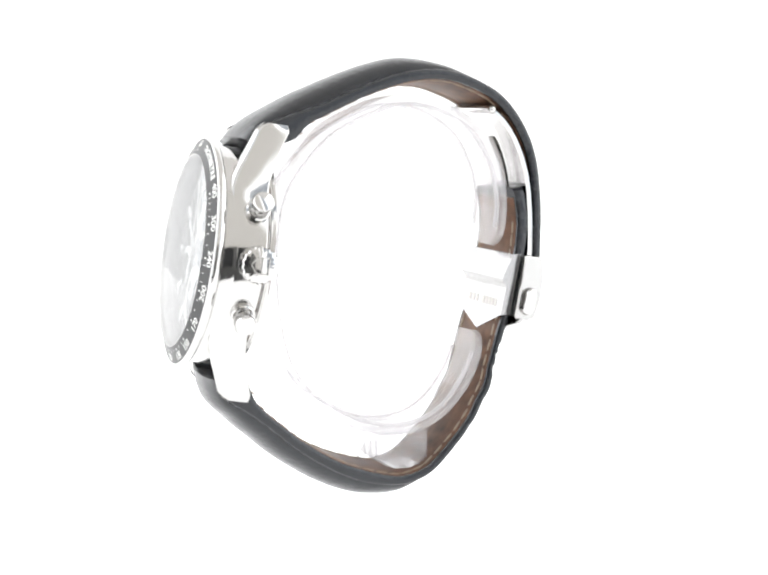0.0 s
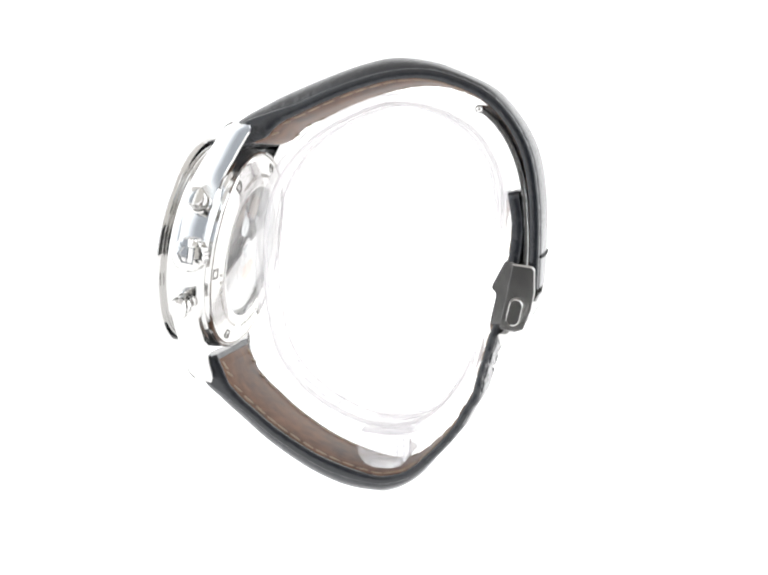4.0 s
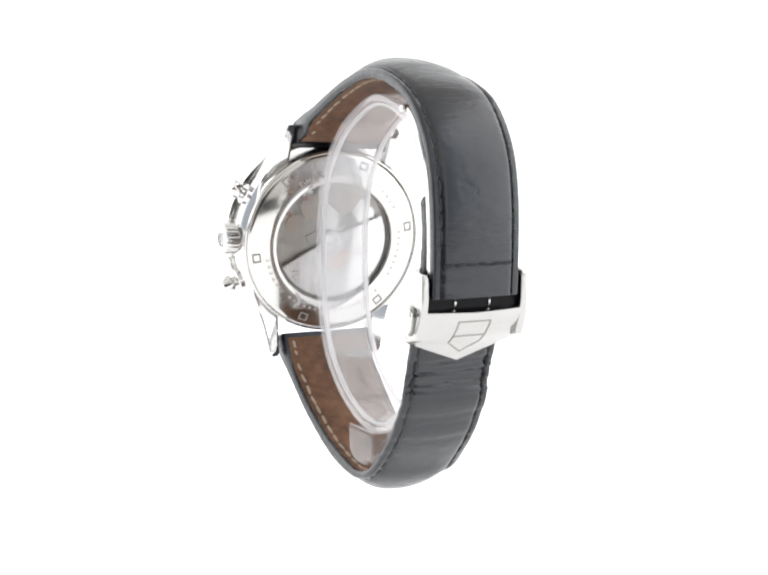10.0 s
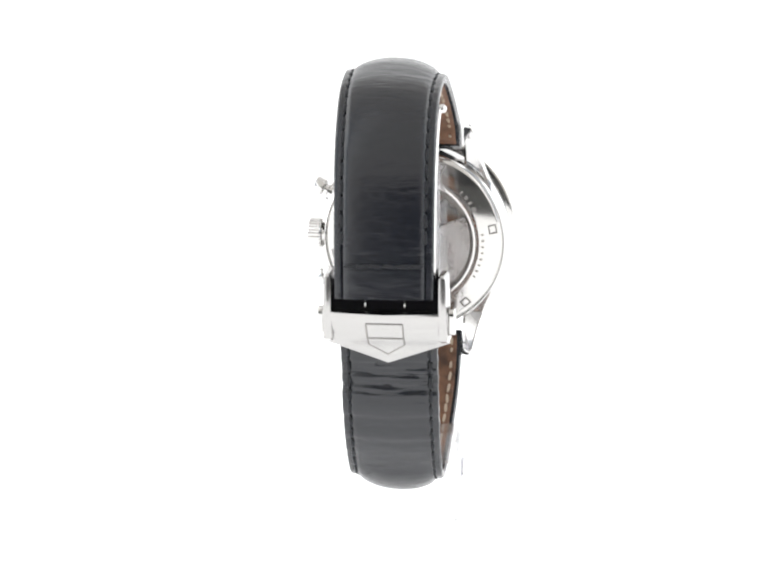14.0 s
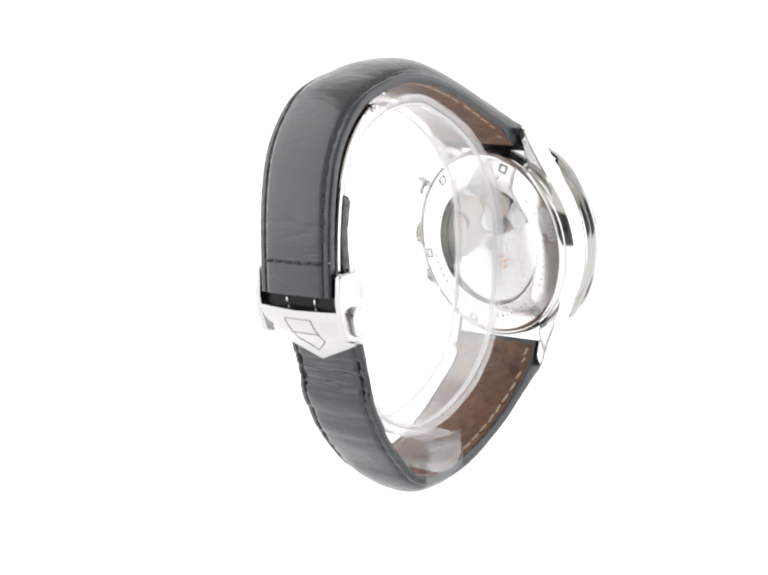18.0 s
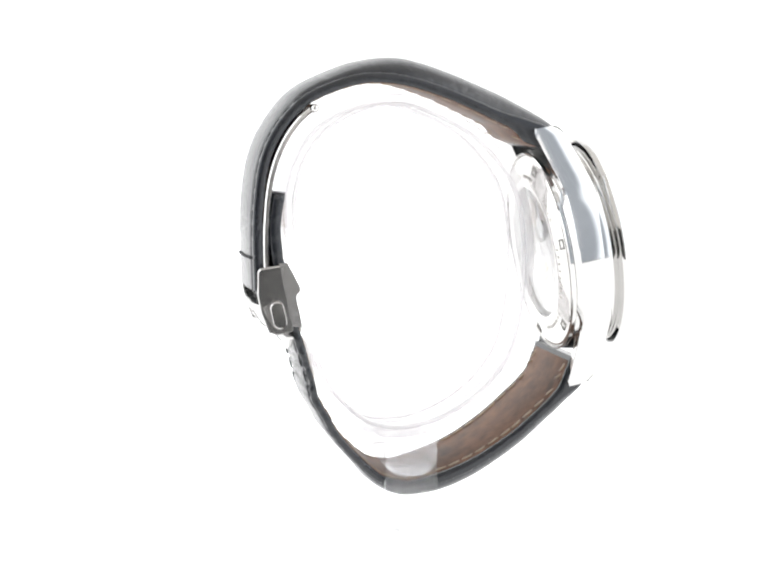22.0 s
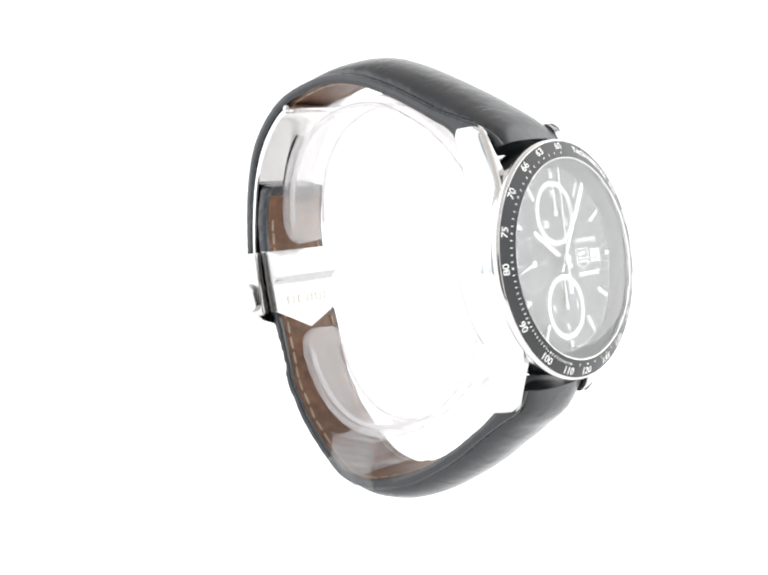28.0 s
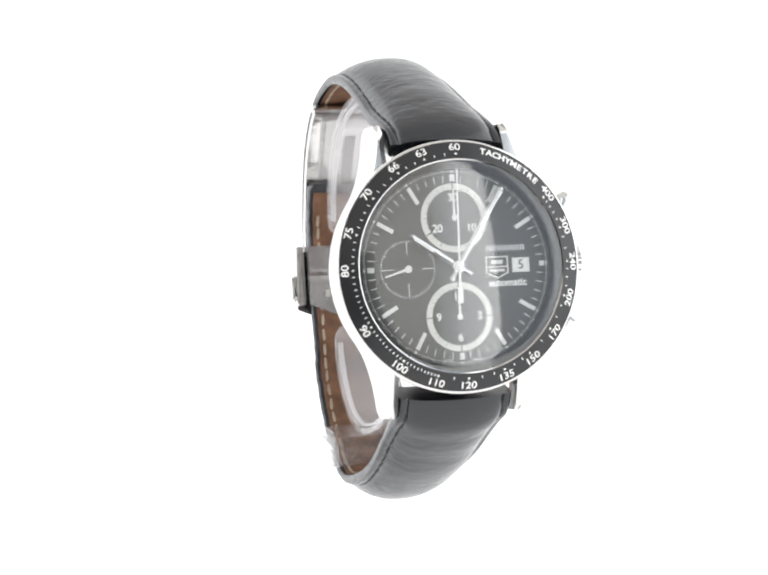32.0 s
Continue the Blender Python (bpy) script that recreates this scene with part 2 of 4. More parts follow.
def turned(profile, seg=96, closed=True):
    """A turned body about z: profile of (radius, z)."""
    bm = bmesh.new()
    rows = []
    for r, z in profile:
        if r < 1e-6:
            rows.append([bm.verts.new((0, 0, z))])
        else:
            rows.append([bm.verts.new((r * math.cos(a), r * math.sin(a), z)) for a in (2 * math.pi * k / seg for k in range(seg))])
    pairs = list(zip(rows, rows[1:]))
    if closed and len(rows[0]) > 1 and len(rows[-1]) > 1:
        pairs.append((rows[-1], rows[0]))
    for a, b in pairs:
        for k in range(seg):
            q = (k + 1) % seg
            face = [a[k % len(a)], a[q % len(a)], b[q % len(b)], b[k % len(b)]]
            uniq = list(dict.fromkeys(face))
            if len(uniq) > 2:
                bm.faces.new(uniq)
    return bm


def slab(outline, z0, z1, bevel=0.0):
    """An outline in xy, extruded from z0 to z1, with chamfered rims."""
    if bevel:
        cx = sum(p[0] for p in outline) / len(outline)
        cy = sum(p[1] for p in outline) / len(outline)
        size = max(max(abs(p[0] - cx), abs(p[1] - cy)) for p in outline)
        k = 1 - bevel / size
        small = [(cx + (x - cx) * k, cy + (y - cy) * k) for x, y in outline]
        rings = [[(x, y, z0) for x, y in small], [(x, y, z0 + bevel) for x, y in outline],
                 [(x, y, z1 - bevel) for x, y in outline], [(x, y, z1) for x, y in small]]
    else:
        rings = [[(x, y, z) for x, y in outline] for z in (z0, z1)]
    return loft(rings)


def box(x0, x1, y0, y1, z0, z1, bevel=0.0):
    return slab([(x0, y0), (x1, y0), (x1, y1), (x0, y1)], z0, z1, bevel)


def join(bms):
    out = bmesh.new()
    for b in bms:
        me = bpy.data.meshes.new("scratch")
        b.to_mesh(me)
        b.free()
        out.from_mesh(me)
        bpy.data.meshes.remove(me)
    return out


def spline(points, n):
    """n points evenly spaced along a smooth curve through the points."""
    pts = [Vector(p) for p in points]
    dense = []
    for i in range(len(pts) - 1):
        a, b, c, d = pts[max(i - 1, 0)], pts[i], pts[i + 1], pts[min(i + 2, len(pts) - 1)]
        for k in range(24):
            t = k / 24
            dense.append(0.5 * (2 * b + (c - a) * t + (2 * a - 5 * b + 4 * c - d) * t * t + (3 * b - a - 3 * c + d) * t ** 3))
    dense.append(pts[-1])
    run = [0.0]
    for a, b in zip(dense, dense[1:]):
        run.append(run[-1] + (b - a).length)
    out, k = [], 0
    for i in range(n):
        s = run[-1] * i / (n - 1)
        while k < len(run) - 2 and run[k + 1] < s:
            k += 1
        w = (s - run[k]) / max(run[k + 1] - run[k], 1e-9)
        out.append(dense[k].lerp(dense[k + 1], w))
    return out, run[-1]


def ease(x, table):
    """Smooth interpolation in a short table of (x, value)."""
    if x <= table[0][0]:
        return table[0][1]
    if x >= table[-1][0]:
        return table[-1][1]
    n = len(table)
    i = max(k for k in range(n - 1) if table[k][0] <= x)
    grade = [(table[k + 1][1] - table[k][1]) / (table[k + 1][0] - table[k][0]) for k in range(n - 1)]

    def lean(k):
        if k == 0 or k == n - 1:
            return grade[min(k, n - 2)]
        a, b = grade[k - 1], grade[k]
        return 0.0 if a * b <= 0 else 2 * a * b / (a + b)
    (a, u), (b, v) = table[i], table[i + 1]
    h, t = b - a, (x - a) / (b - a)
    return u * (1 + 2 * t) * (1 - t) ** 2 + lean(i) * h * t * (1 - t) ** 2 + v * t * t * (3 - 2 * t) + lean(i + 1) * h * t * t * (t - 1)


def lettering(text, size, depth=0.03, spacing=1.0, bold=0.0):
    """Text as a flat bmesh in millimetres, centred on the origin."""
    cu = bpy.data.curves.new("lettering", "FONT")
    cu.body, cu.size, cu.extrude, cu.space_character, cu.offset = text, size, depth, spacing, bold
    cu.align_x, cu.align_y, cu.resolution_u = "CENTER", "CENTER", 3
    ob = bpy.data.objects.new("lettering", cu)
    me = bpy.data.meshes.new_from_object(ob)
    bpy.data.objects.remove(ob)
    bpy.data.curves.remove(cu)
    bm = bmesh.new()
    bm.from_mesh(me)
    bpy.data.meshes.remove(me)
    return bm


# ---- studio ----
def studio():
    def panel(name, bm, mat, label, category):
        return tagged(part(name, bm, mat, smooth=0), label, category, kind="structure")
    panel("ground", box(-1500, 1500, -1500, 1500, -60, -45), FRONT, "dull grey studio floor", "floor")
    top = [(-699, 799), (-699, -450), (-300, -338), (-165, -326), (-130, -215), (0, -195), (130, -215), (165, -326), (300, -338), (699, -450), (699, 799)]
    panel("light_table", slab(top, -14, 0), TABLE, "glowing white acrylic light table under the watch", "table")
    panel("backdrop", box(-900, 900, 800, 810, -14, 1100), BACKLIGHT, "plain white lit backdrop behind the watch", "backdrop")
    for name, x0, x1 in (("wall_east", 700, 710), ("wall_west", -710, -700)):
        panel(name, box(x0, x1, -30, 380, 0.5, 1099), SOFTBOX, "large lit softbox beside the watch", "softbox")
        # added beside the softbox; its graded glow sets the haze mirrored in the dial
        panel(name + "_front_panel", box(x0, x1, -470, -32, 0.5, 1099), SIDEGLOW, "unseen glowing panel, graded to set the dial reflection", "softbox")
        # brighter than the backdrop, added for crystal haze and rim highlights
        panel(name + "_rear", box(x0, x1, 382, 799, 0.5, 1099), REARLIGHT, "unseen glowing panel beside the backdrop, for haze and rim highlights", "backdrop")
    # unseen panel; its glow is added to fill from above
    panel("ceiling", box(-900, 900, -700, 810, 1100, 1110), CEILING, "unseen ceiling panel with an added dim warm glow", "ceiling")
    # unseen front, added for reflections: slotted wall, glowing panel, strip light at each end
    # slotted wall and black backing stand in for the dark camera side steel mirrors
    panel("wall_front", join([box(-120, 120, -340, -330, -45, 28), box(-120, -66, -340, -330, 28, 142), box(66, 120, -340, -330, 28, 142)]), FRONTCLOTH,
          "grey panel out of view, slotted to mirror dark in steel", "wall")
    panel("wall_front_backing", box(-150, 150, -380, -372, 0, 160), SLOTBACKING, "unseen black panel added so the slot mirrors dark", "wall")
    panel("front_glow_panel", join([box(-183, 183, -340, -330, 142, 1095), box(-183, -120, -340, -330, 0.5, 142), box(120, 183, -340, -330, 0.5, 142)]), FRONTLIGHT, "dim warm glowing panel out of view, added for reflections", "diffuser")
    # one placed by the band reflected in the dial, its mirror copy added
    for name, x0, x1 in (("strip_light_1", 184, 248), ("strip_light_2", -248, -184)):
        panel(name, box(x0, x1, -340, -330, 0.5, 1095), STRIPLIGHT, "tall lit strip softbox placed out of view", "softbox")
    # unseen panels; glow graded along x to shape bands mirrored in the dial
    for name, s in (("corner_panel_1", 1), ("corner_panel_2", -1)):
        panel(name, slab([(s * 251, -341), (s * 698, -471), (s * 698, -479), (s * 251, -349)], 0.5, 1095), CORNERGLOW, "unseen bluish panel, glow graded to shape reflections", "diffuser")


# ---- the watch ----
TILT = radians(9.3)
CASE = (pose(0.25, -39.75, 57.05, 0, 0, -3.0) @ Matrix(((1, 0, 0, 0), (0, math.sin(TILT), -math.cos(TILT), 0), (0, math.cos(TILT), math.sin(TILT), 0), (0, 0, 0, 1)))
        @ Matrix.Rotation(radians(1.1), 4, "Z"))
FACE = CASE @ Matrix.Translation((-0.3, 0, 0))


def polar(r, deg, z=0.0):
    return Vector((r * math.cos(radians(deg)), r * math.sin(radians(deg)), z))


def at(x, y, z, deg=0.0):
    return pose(x, y, z, 0, 0, deg)


def watch_case(w):
    body = part("case_body", turned([(17.0, -1.6), (18.9, -1.6), (19.3, -2.2), (19.4, -3.0), (19.5, -3.4), (19.6, -4.2), (19.7, -6.0), (19.6, -8.2),
                                     (19.3, -9.4), (19.0, -9.9), (18.0, -10.0), (17.0, -9.8)], 128), STEEL, w, "polished steel watch case", CASE)
    # each flank with its two lugs, swept from tip to tip
    def flank(v):
        q = abs(v)
        xo = math.sqrt(20.15 ** 2 - q * q) if q < 11 else ease(q, [(11, 16.88), (13, 15.72), (15.5, 14.65), (19, 13.55), (22.5, 12.8), (24.3, 12.45)])
        xi = 10.35 if q > 10.5 else ease(q, [(0, 17.2), (7, 15.6), (10.5, 10.35)])
        top = -ease(q, [(0, 2.5), (8, 2.4), (12, 2.45), (14, 2.9), (17, 4.1), (20.3, 5.4), (24.3, 6.9)])
        low = -ease(q, [(0, 9.2), (8, 9.1), (12, 9.0), (14.3, 9.3), (18, 10.35), (20.8, 11.2), (24.3, 12.5)])
        rear = ease(q, [(0, 1.35), (8, 1.2), (12, 0.3), (15, 0.08), (24, 0.05)])
        return xo, xi, top, low, rear
    for sx in (1, -1):
        rings = []
        for k in range(97):
            v = -24.3 + 48.6 * k / 96
            xo, xi, top, low, rear = flank(v)
            tip = 0.95 * (max(0, abs(v) - 22.7) / 1.6) ** 2
            xo, top, low = xo - 0.35 * tip, top - tip, low + 0.7 * tip
            # the side leans in towards the dial
            draft = 0.12 * (top - low)
            xf = xo - draft
            bulge = 0.02 * (top - low)
            cut = 0.35 + 0.5 * min(1, max(0, (abs(v) - 10) / 6))
            ring = [(xi, top - 0.9 * cut), (xi + cut, top - 0.12), (xi + cut + 0.15, top), (xf - 0.85, top), (xf - 0.7, top - 0.1), (xf - 0.12, top - 0.62), (xf, top - 0.85),
                    (xf * 0.75 + xo * 0.25 + bulge * 0.75, top * 0.75 + low * 0.25 - 0.4), (xf * 0.5 + xo * 0.5 + bulge, (top + low) / 2 - 0.2), (xf * 0.25 + xo * 0.75 + bulge * 0.75, top * 0.25 + low * 0.75), (xo, low + 0.2), (xo - 0.15, low),
                    (xo - 0.3 - 1.2 * rear, low - rear), (xi + 0.5, low - rear + 0.35), (xi, low - rear + 0.7)]
            rings.append([(sx * x, v, z) for x, z in ring])
        part("case_flank", loft(rings), STEEL, w, "polished steel case flank with two lugs", CASE, smooth=22)
    # bezel: steel ring with a black scale insert
    bezel = part("bezel", turned([(17.0, -1.9), (19.7, -1.9), (20.4, -1.55), (20.64, -1.05), (20.62, -0.65), (20.42, -0.3), (20.22, -0.2), (20.12, -0.4), (17.4, 0.6), (17.34, 0.98), (17.15, 0.92)], 160),
                 STEEL, w, "polished steel bezel ring", FACE)
    part("bezel_insert", turned([(20.12, -0.45), (20.14, -0.2), (17.36, 0.93), (17.36, 0.5)], 160), CERAMIC, bezel, "black conical tachymeter insert with white scale", FACE)

    def on_insert(bm):
        for v in bm.verts:
            r = math.hypot(v.co.x, v.co.y)
            v.co.z += 0.406 * (20.14 - r) - 0.185
        return bm
    for n in (60, 63, 66, 70, 75, 80, 90, 100, 110, 120, 135, 150, 170, 200, 240, 300, 400):
        a = 90 - 21600 / n
        a = a % 360
        flip = 195 < a < 350
        bm = lettering(str(n), 1.62, 0.012, 0.97, 0.015)
        bm.transform(Matrix.Diagonal((1.25, 1, 1, 1)))
        p = polar(19.3, a)
        bm.transform(at(p.x, p.y, 0, a - 90 + (180 if flip else 0)))
        part("numeral", on_insert(bm), WHITE, bezel, "", FACE, smooth=0)
    # the curved word
    word = "TACHYMETRE"
    for k, ch in enumerate(word):
        a = 60.3 + (4.5 - k) * 3.4
        bm = lettering(ch, 1.4, 0.012, 1.0, 0.04)
        bm.transform(Matrix.Diagonal((1.15, 1, 1, 1)))
        p = polar(19.05, a)
        bm.transform(at(p.x, p.y, 0, a - 90))
        part("letter", on_insert(bm), WHITE, bezel, "", FACE, smooth=0)
    steps = [(60, 80, 1), (80, 110, 1), (110, 120, 5), (120, 150, 5), (150, 200, 10), (200, 240, 10), (240, 400, 20)]
    main = (60, 63, 66, 70, 75, 80, 90, 100, 110, 120, 135, 150, 170, 200, 240, 300, 400)
    for lo, hi, st in steps:
        for n in range(lo, hi, st):
            a = 90 - 21600 / n
            if n in main:
                bm = slab([(0.2 * math.cos(q * math.pi / 5), 0.2 * math.sin(q * math.pi / 5)) for q in range(10)], -0.01, 0.012)
            else:
                bm = box(-0.2, 0.2, -0.07, 0.07, -0.01, 0.012)
            p = polar(18.15, a)
            bm.transform(at(p.x, p.y, 0, a))
            part("scale_mark", on_insert(bm), WHITE, bezel, "", FACE, smooth=0)
    for n in main:
        a = 90 - 21600 / n
        bm = slab([(0.2 * math.cos(q * math.pi / 5), 0.2 * math.sin(q * math.pi / 5)) for q in range(10)], -0.01, 0.012)
        p = polar(18.15, a)
        bm.transform(at(p.x, p.y, 0, a))
        part("scale_mark", on_insert(bm), WHITE, bezel, "", FACE, smooth=0)
    # domed crystal
    dome = [(0, 1.62), (4, 1.59), (8, 1.49), (12, 1.33), (15, 1.15), (16.7, 1.03), (17.15, 0.88)]
    ob = part("crystal", turned(dome + [(17.15, 0.45), (16.7, 0.53), (15, 0.65), (12, 0.83), (8, 0.99), (4, 1.09), (0, 1.12)], 96, closed=False), CRYSTAL, w, "domed sapphire crystal", FACE)
    ob.visible_shadow = False
    # crown
    prof = [(0, 18.6), (2.0, 18.6), (2.0, 20.0), (2.85, 20.1), (3.05, 20.4), (3.05, 22.75), (2.85, 23.05), (2.3, 23.25), (0, 23.3)]
    bm = bmesh.new()
    rows = []
    for r, z in prof:
        rows.append([bm.verts.new(((r + (0.14 if k % 4 > 1 and 2.5 < r else 0)) * math.cos(k * math.pi / 36), (r + (0.14 if k % 4 > 1 and 2.5 < r else 0)) * math.sin(k * math.pi / 36), z))
                     for k in range(72)])
    for a, b in zip(rows, rows[1:]):
        for k in range(72):
            bm.faces.new((a[k], a[(k + 1) % 72], b[(k + 1) % 72], b[k]))
    bmesh.ops.remove_doubles(bm, verts=bm.verts[:], dist=1e-4)
    side = CASE @ Matrix.Translation((0, 0.2, -7.7)) @ Matrix.Rotation(radians(90), 4, "Y")
    crown = part("crown", bm, STEEL, w, "fluted steel crown", side, smooth=25)
    shield = [(-1.4, 1.3), (1.4, 1.3), (1.4, -0.7), (0, -1.75), (-1.4, -0.7)]
    turn = side @ Matrix.Rotation(radians(-90), 4, "Z")
    rim = []
    for (x0, y0), (x1, y1) in list(zip(shield, shield[1:] + shield[:1])) + [((-1.4, 0.1), (1.4, 0.1))]:
        d = Vector((x1 - x0, y1 - y0)).normalized() * 0.09
        rim.append(slab([(x0 - d.x - d.y, y0 - d.y + d.x), (x0 - d.x + d.y, y0 - d.y - d.x), (x1 + d.x + d.y, y1 + d.y - d.x), (x1 + d.x - d.y, y1 + d.y + d.x)], 23.2, 23.48))
    part("crown_emblem", join(rim), STEEL, crown, "plain raised shield outline", turn, smooth=0)
    # two chronograph pushers
    for deg in (26.5, -25.0):
        m = CASE @ Matrix.Translation((0, 0, -7.0)) @ Matrix.Rotation(radians(deg), 4, "Z") @ Matrix.Rotation(radians(90), 4, "Y")
        pusher = part("pusher", turned([(0, 19.0), (1.2, 19.0), (1.2, 21.9), (1.7, 22.1), (1.85, 22.3), (1.85, 24.0), (1.7, 24.3), (1.3, 24.45), (0, 24.5)], 40, closed=False),
                      STEEL, w, "polished steel chronograph pusher", m)
        part("collar", turned([(1.25, 19.2), (2.1, 19.2), (2.1, 20.9), (1.85, 21.1), (1.25, 21.1)], 40), STEEL, pusher, "", m)
    return body


def dial_face(w):
    z0 = -2.3
    flange = part("flange", turned([(17.14, 0.4), (17.14, -3.2), (16.1, -3.2), (16.1, z0 + 0.05), (16.4, z0 + 0.45), (17.0, 0.35)], 128), REHAUT, w, "dark sloping inner flange ring", FACE)
    dial = part("dial", turned([(0, z0), (16.2, z0), (16.2, z0 - 0.5), (0, z0 - 0.5)], 96, closed=False), DIAL, w, "black satin dial with three subdials", FACE)

    def put(name, bm, mat, x, y, deg=0.0, up=0.0, label="", smooth=0, kind=""):
        bm.transform(at(x, y, z0 + up, deg))
        ob = part(name, bm, mat, dial, label, FACE, smooth=smooth)
        if kind:
            tagged(ob, kind=kind)
        return ob
    # applied hour markers
    for h in range(12):
        a = 90 - 30 * h
        lo, hi, half = (14.0, 15.15, 0.42) if h % 3 == 0 else (12.1, 15.1, 0.34)
        if h == 3:
            lo = 14.3
        bm = box(lo, hi, -half, half, 0.01, 0.35, 0.1)
        put("hour_marker", bm, WHITE, 0, 0, a, 0, "white applied baton")
    ticks = []
    for k in range(60):
        if k % 5:
            ticks.append(box(13.9, 15.0, -0.06, 0.06, 0.005, 0.03))
            ticks[-1].transform(at(0, 0, 0, 6 * k))
    put("minute_track", join(ticks), WHITE, 0, 0, label="thin grey minute strokes", kind="stuff")
    ticks = []
    for k in range(240):
        if k % 20 == 0:
            bm = box(15.45, 15.8, -0.18, 0.18, 0.005, 0.04)
        else:
            bm = box(15.45, 15.95 if k % 4 == 0 else 15.72, -0.04, 0.04, 0.005, 0.02)
        bm.transform(at(0, 0, 0, 1.5 * k))
        ticks.append(bm)
    put("seconds_track", join(ticks), WHITE, 0, 0, label="fine grey fractional seconds scale", kind="stuff")
    # two ringed counters
    for cy, words in ((8.05, (("30", 0, 3.3), ("20", -2.9, -1.75), ("10", 2.9, -1.75))), (-8.15, (("12", 0, 3.3), ("3", 3.5, 0), ("6", 0, -3.4), ("9", -3.5, 0)))):
        ring = put("subdial_ring", turned([(4.62, 0.01), (4.7, 0.14), (5.6, 0.14), (5.68, 0.01)], 64), SILVER, 0, cy, label="silvered subdial ring", smooth=30)
        for k in range(36):
            main = k % (12 if cy > 0 else 9) == 0
            bm = box(4.66, 5.64 if main else (5.2 if k % 3 == 0 else 4.95), -0.075 if main else -0.04, 0.075 if main else 0.04, 0.13, 0.16)
            bm.transform(at(0, 0, 0, 10 * k + 90))
            bm.transform(at(0, cy, z0))
            part("ring_tick", bm, INK, ring, "", FACE, smooth=0)
        for t, x, y in words:
            put("subdial_numeral", lettering(t, 1.85, 0.01, 0.95, 0.04), WHITE, x, cy + y, up=0.016)
        hub = turned([(0, 0.5), (0.42, 0.5), (0.5, 0.4), (0.5, 0.2), (0, 0.2)], 24, closed=False)
        bar = slab([(-0.2, -0.2), (0.2, -0.2), (0.11, 4.6), (-0.11, 4.6)], 0.25, 0.4)
        put("subdial_hand", join([hub, bar]), WHITE, 0, cy, label="white subdial hand", smooth=30)
    # running seconds: a ring of strokes
    ticks = []
    for k in range(60):
        lo = 2.3 if k % 15 == 0 else (4.15 if k % 5 == 0 else 4.4)
        bm = box(lo, 4.7, -0.065, 0.065, 0.006, 0.03)
        bm.transform(at(0, 0, 0, 6 * k))
        ticks.append(bm)
    put("seconds_subdial", join(ticks), GREYPRINT, -8.3, -0.05, label="printed running seconds scale", kind="stuff")
    hub = turned([(0, 0.5), (0.55, 0.5), (0.62, 0.4), (0.62, 0.2), (0, 0.2)], 24, closed=False)
    bar = slab([(-0.22, -0.2), (0.22, -0.2), (0.13, 4.1), (-0.13, 4.1)], 0.25, 0.4)
    put("seconds_hand", join([hub, bar]), WHITE, -8.3, -0.05, 106, label="white running seconds hand", smooth=30)
    # printing and date
    for k in range(7):
        put("model_bar", join([box(-0.36, 0.36, 0.3, 0.46, 0.005, 0.02), box(-0.36, -0.2, -0.46, 0.3, 0.005, 0.02), box(0.2, 0.36, -0.46, 0.3, 0.005, 0.02), box(-0.2, 0.2, -0.1, 0.04, 0.005, 0.02)]),
            GREYPRINT, 5.6 + 0.98 * k, 2.75, label="pale printed bar")
    put("dial_word", lettering("automatic", 1.65, 0.01, 1.0, 0.05), WHITE, 8.7, -2.95, up=0.012)
    put("dial_word", lettering("SWISS", 0.6, 0.008), GREYPRINT, -2.4, -15.2, 0, 0.012)
    put("dial_word", lettering("MADE", 0.6, 0.008), GREYPRINT, 2.6, -15.2, 0, 0.012)
    pts = [(-1.85, 1.6), (1.85, 1.6), (1.85, -1.0), (0, -1.9), (-1.85, -1.0)]
    rim = []
    for (x0, y0), (x1, y1) in zip(pts, pts[1:] + pts[:1]):
        d = Vector((x1 - x0, y1 - y0)).normalized() * 0.1
        rim.append(slab([(x0 - d.x - d.y, y0 - d.y + d.x), (x0 - d.x + d.y, y0 - d.y - d.x), (x1 + d.x + d.y, y1 + d.y - d.x), (x1 + d.x - d.y, y1 + d.y + d.x)], 0.01, 0.12))
    rim.append(box(-1.8, 1.8, -0.15, 0.1, 0.01, 0.1))
    rim.append(box(-1.0, 1.0, 0.4, 1.1, 0.01, 0.1))
    rim.append(box(-1.3, 1.3, -0.85, -0.4, 0.01, 0.1))
    put("shield_emblem", join(rim), SILVER, 6.95, -0.25, label="plain silvered shield")
    win = put("date_window", join([box(-1.5, 1.5, 1.05, 1.2, 0.0, 0.12), box(-1.5, 1.5, -1.2, -1.05, 0.0, 0.12),
                                   box(-1.5, -1.35, -1.05, 1.05, 0.0, 0.12), box(1.35, 1.5, -1.05, 1.05, 0.0, 0.12)]), SILVER, 11.1, -0.1, label="silvered date frame")
    put("date_disc", box(-1.35, 1.35, -1.05, 1.05, 0.002, 0.03), WHITE, 11.1, -0.1, label="white date disc")
    put("date_numeral", lettering("5", 2.2, 0.008), INK, 11.1, -0.1, up=0.045)
    # the pointers on the centre post
    def hand(name, deg, length, width, up, label):
        rings = []
        for y, k in ((-2.6, 0.62), (-1.2, 0.4), (0.0, 0.5), (length * 0.35, 0.62), (length - 0.45, 0.6), (length - 0.12, 0.42), (length, 0.2)):
            h = width * k
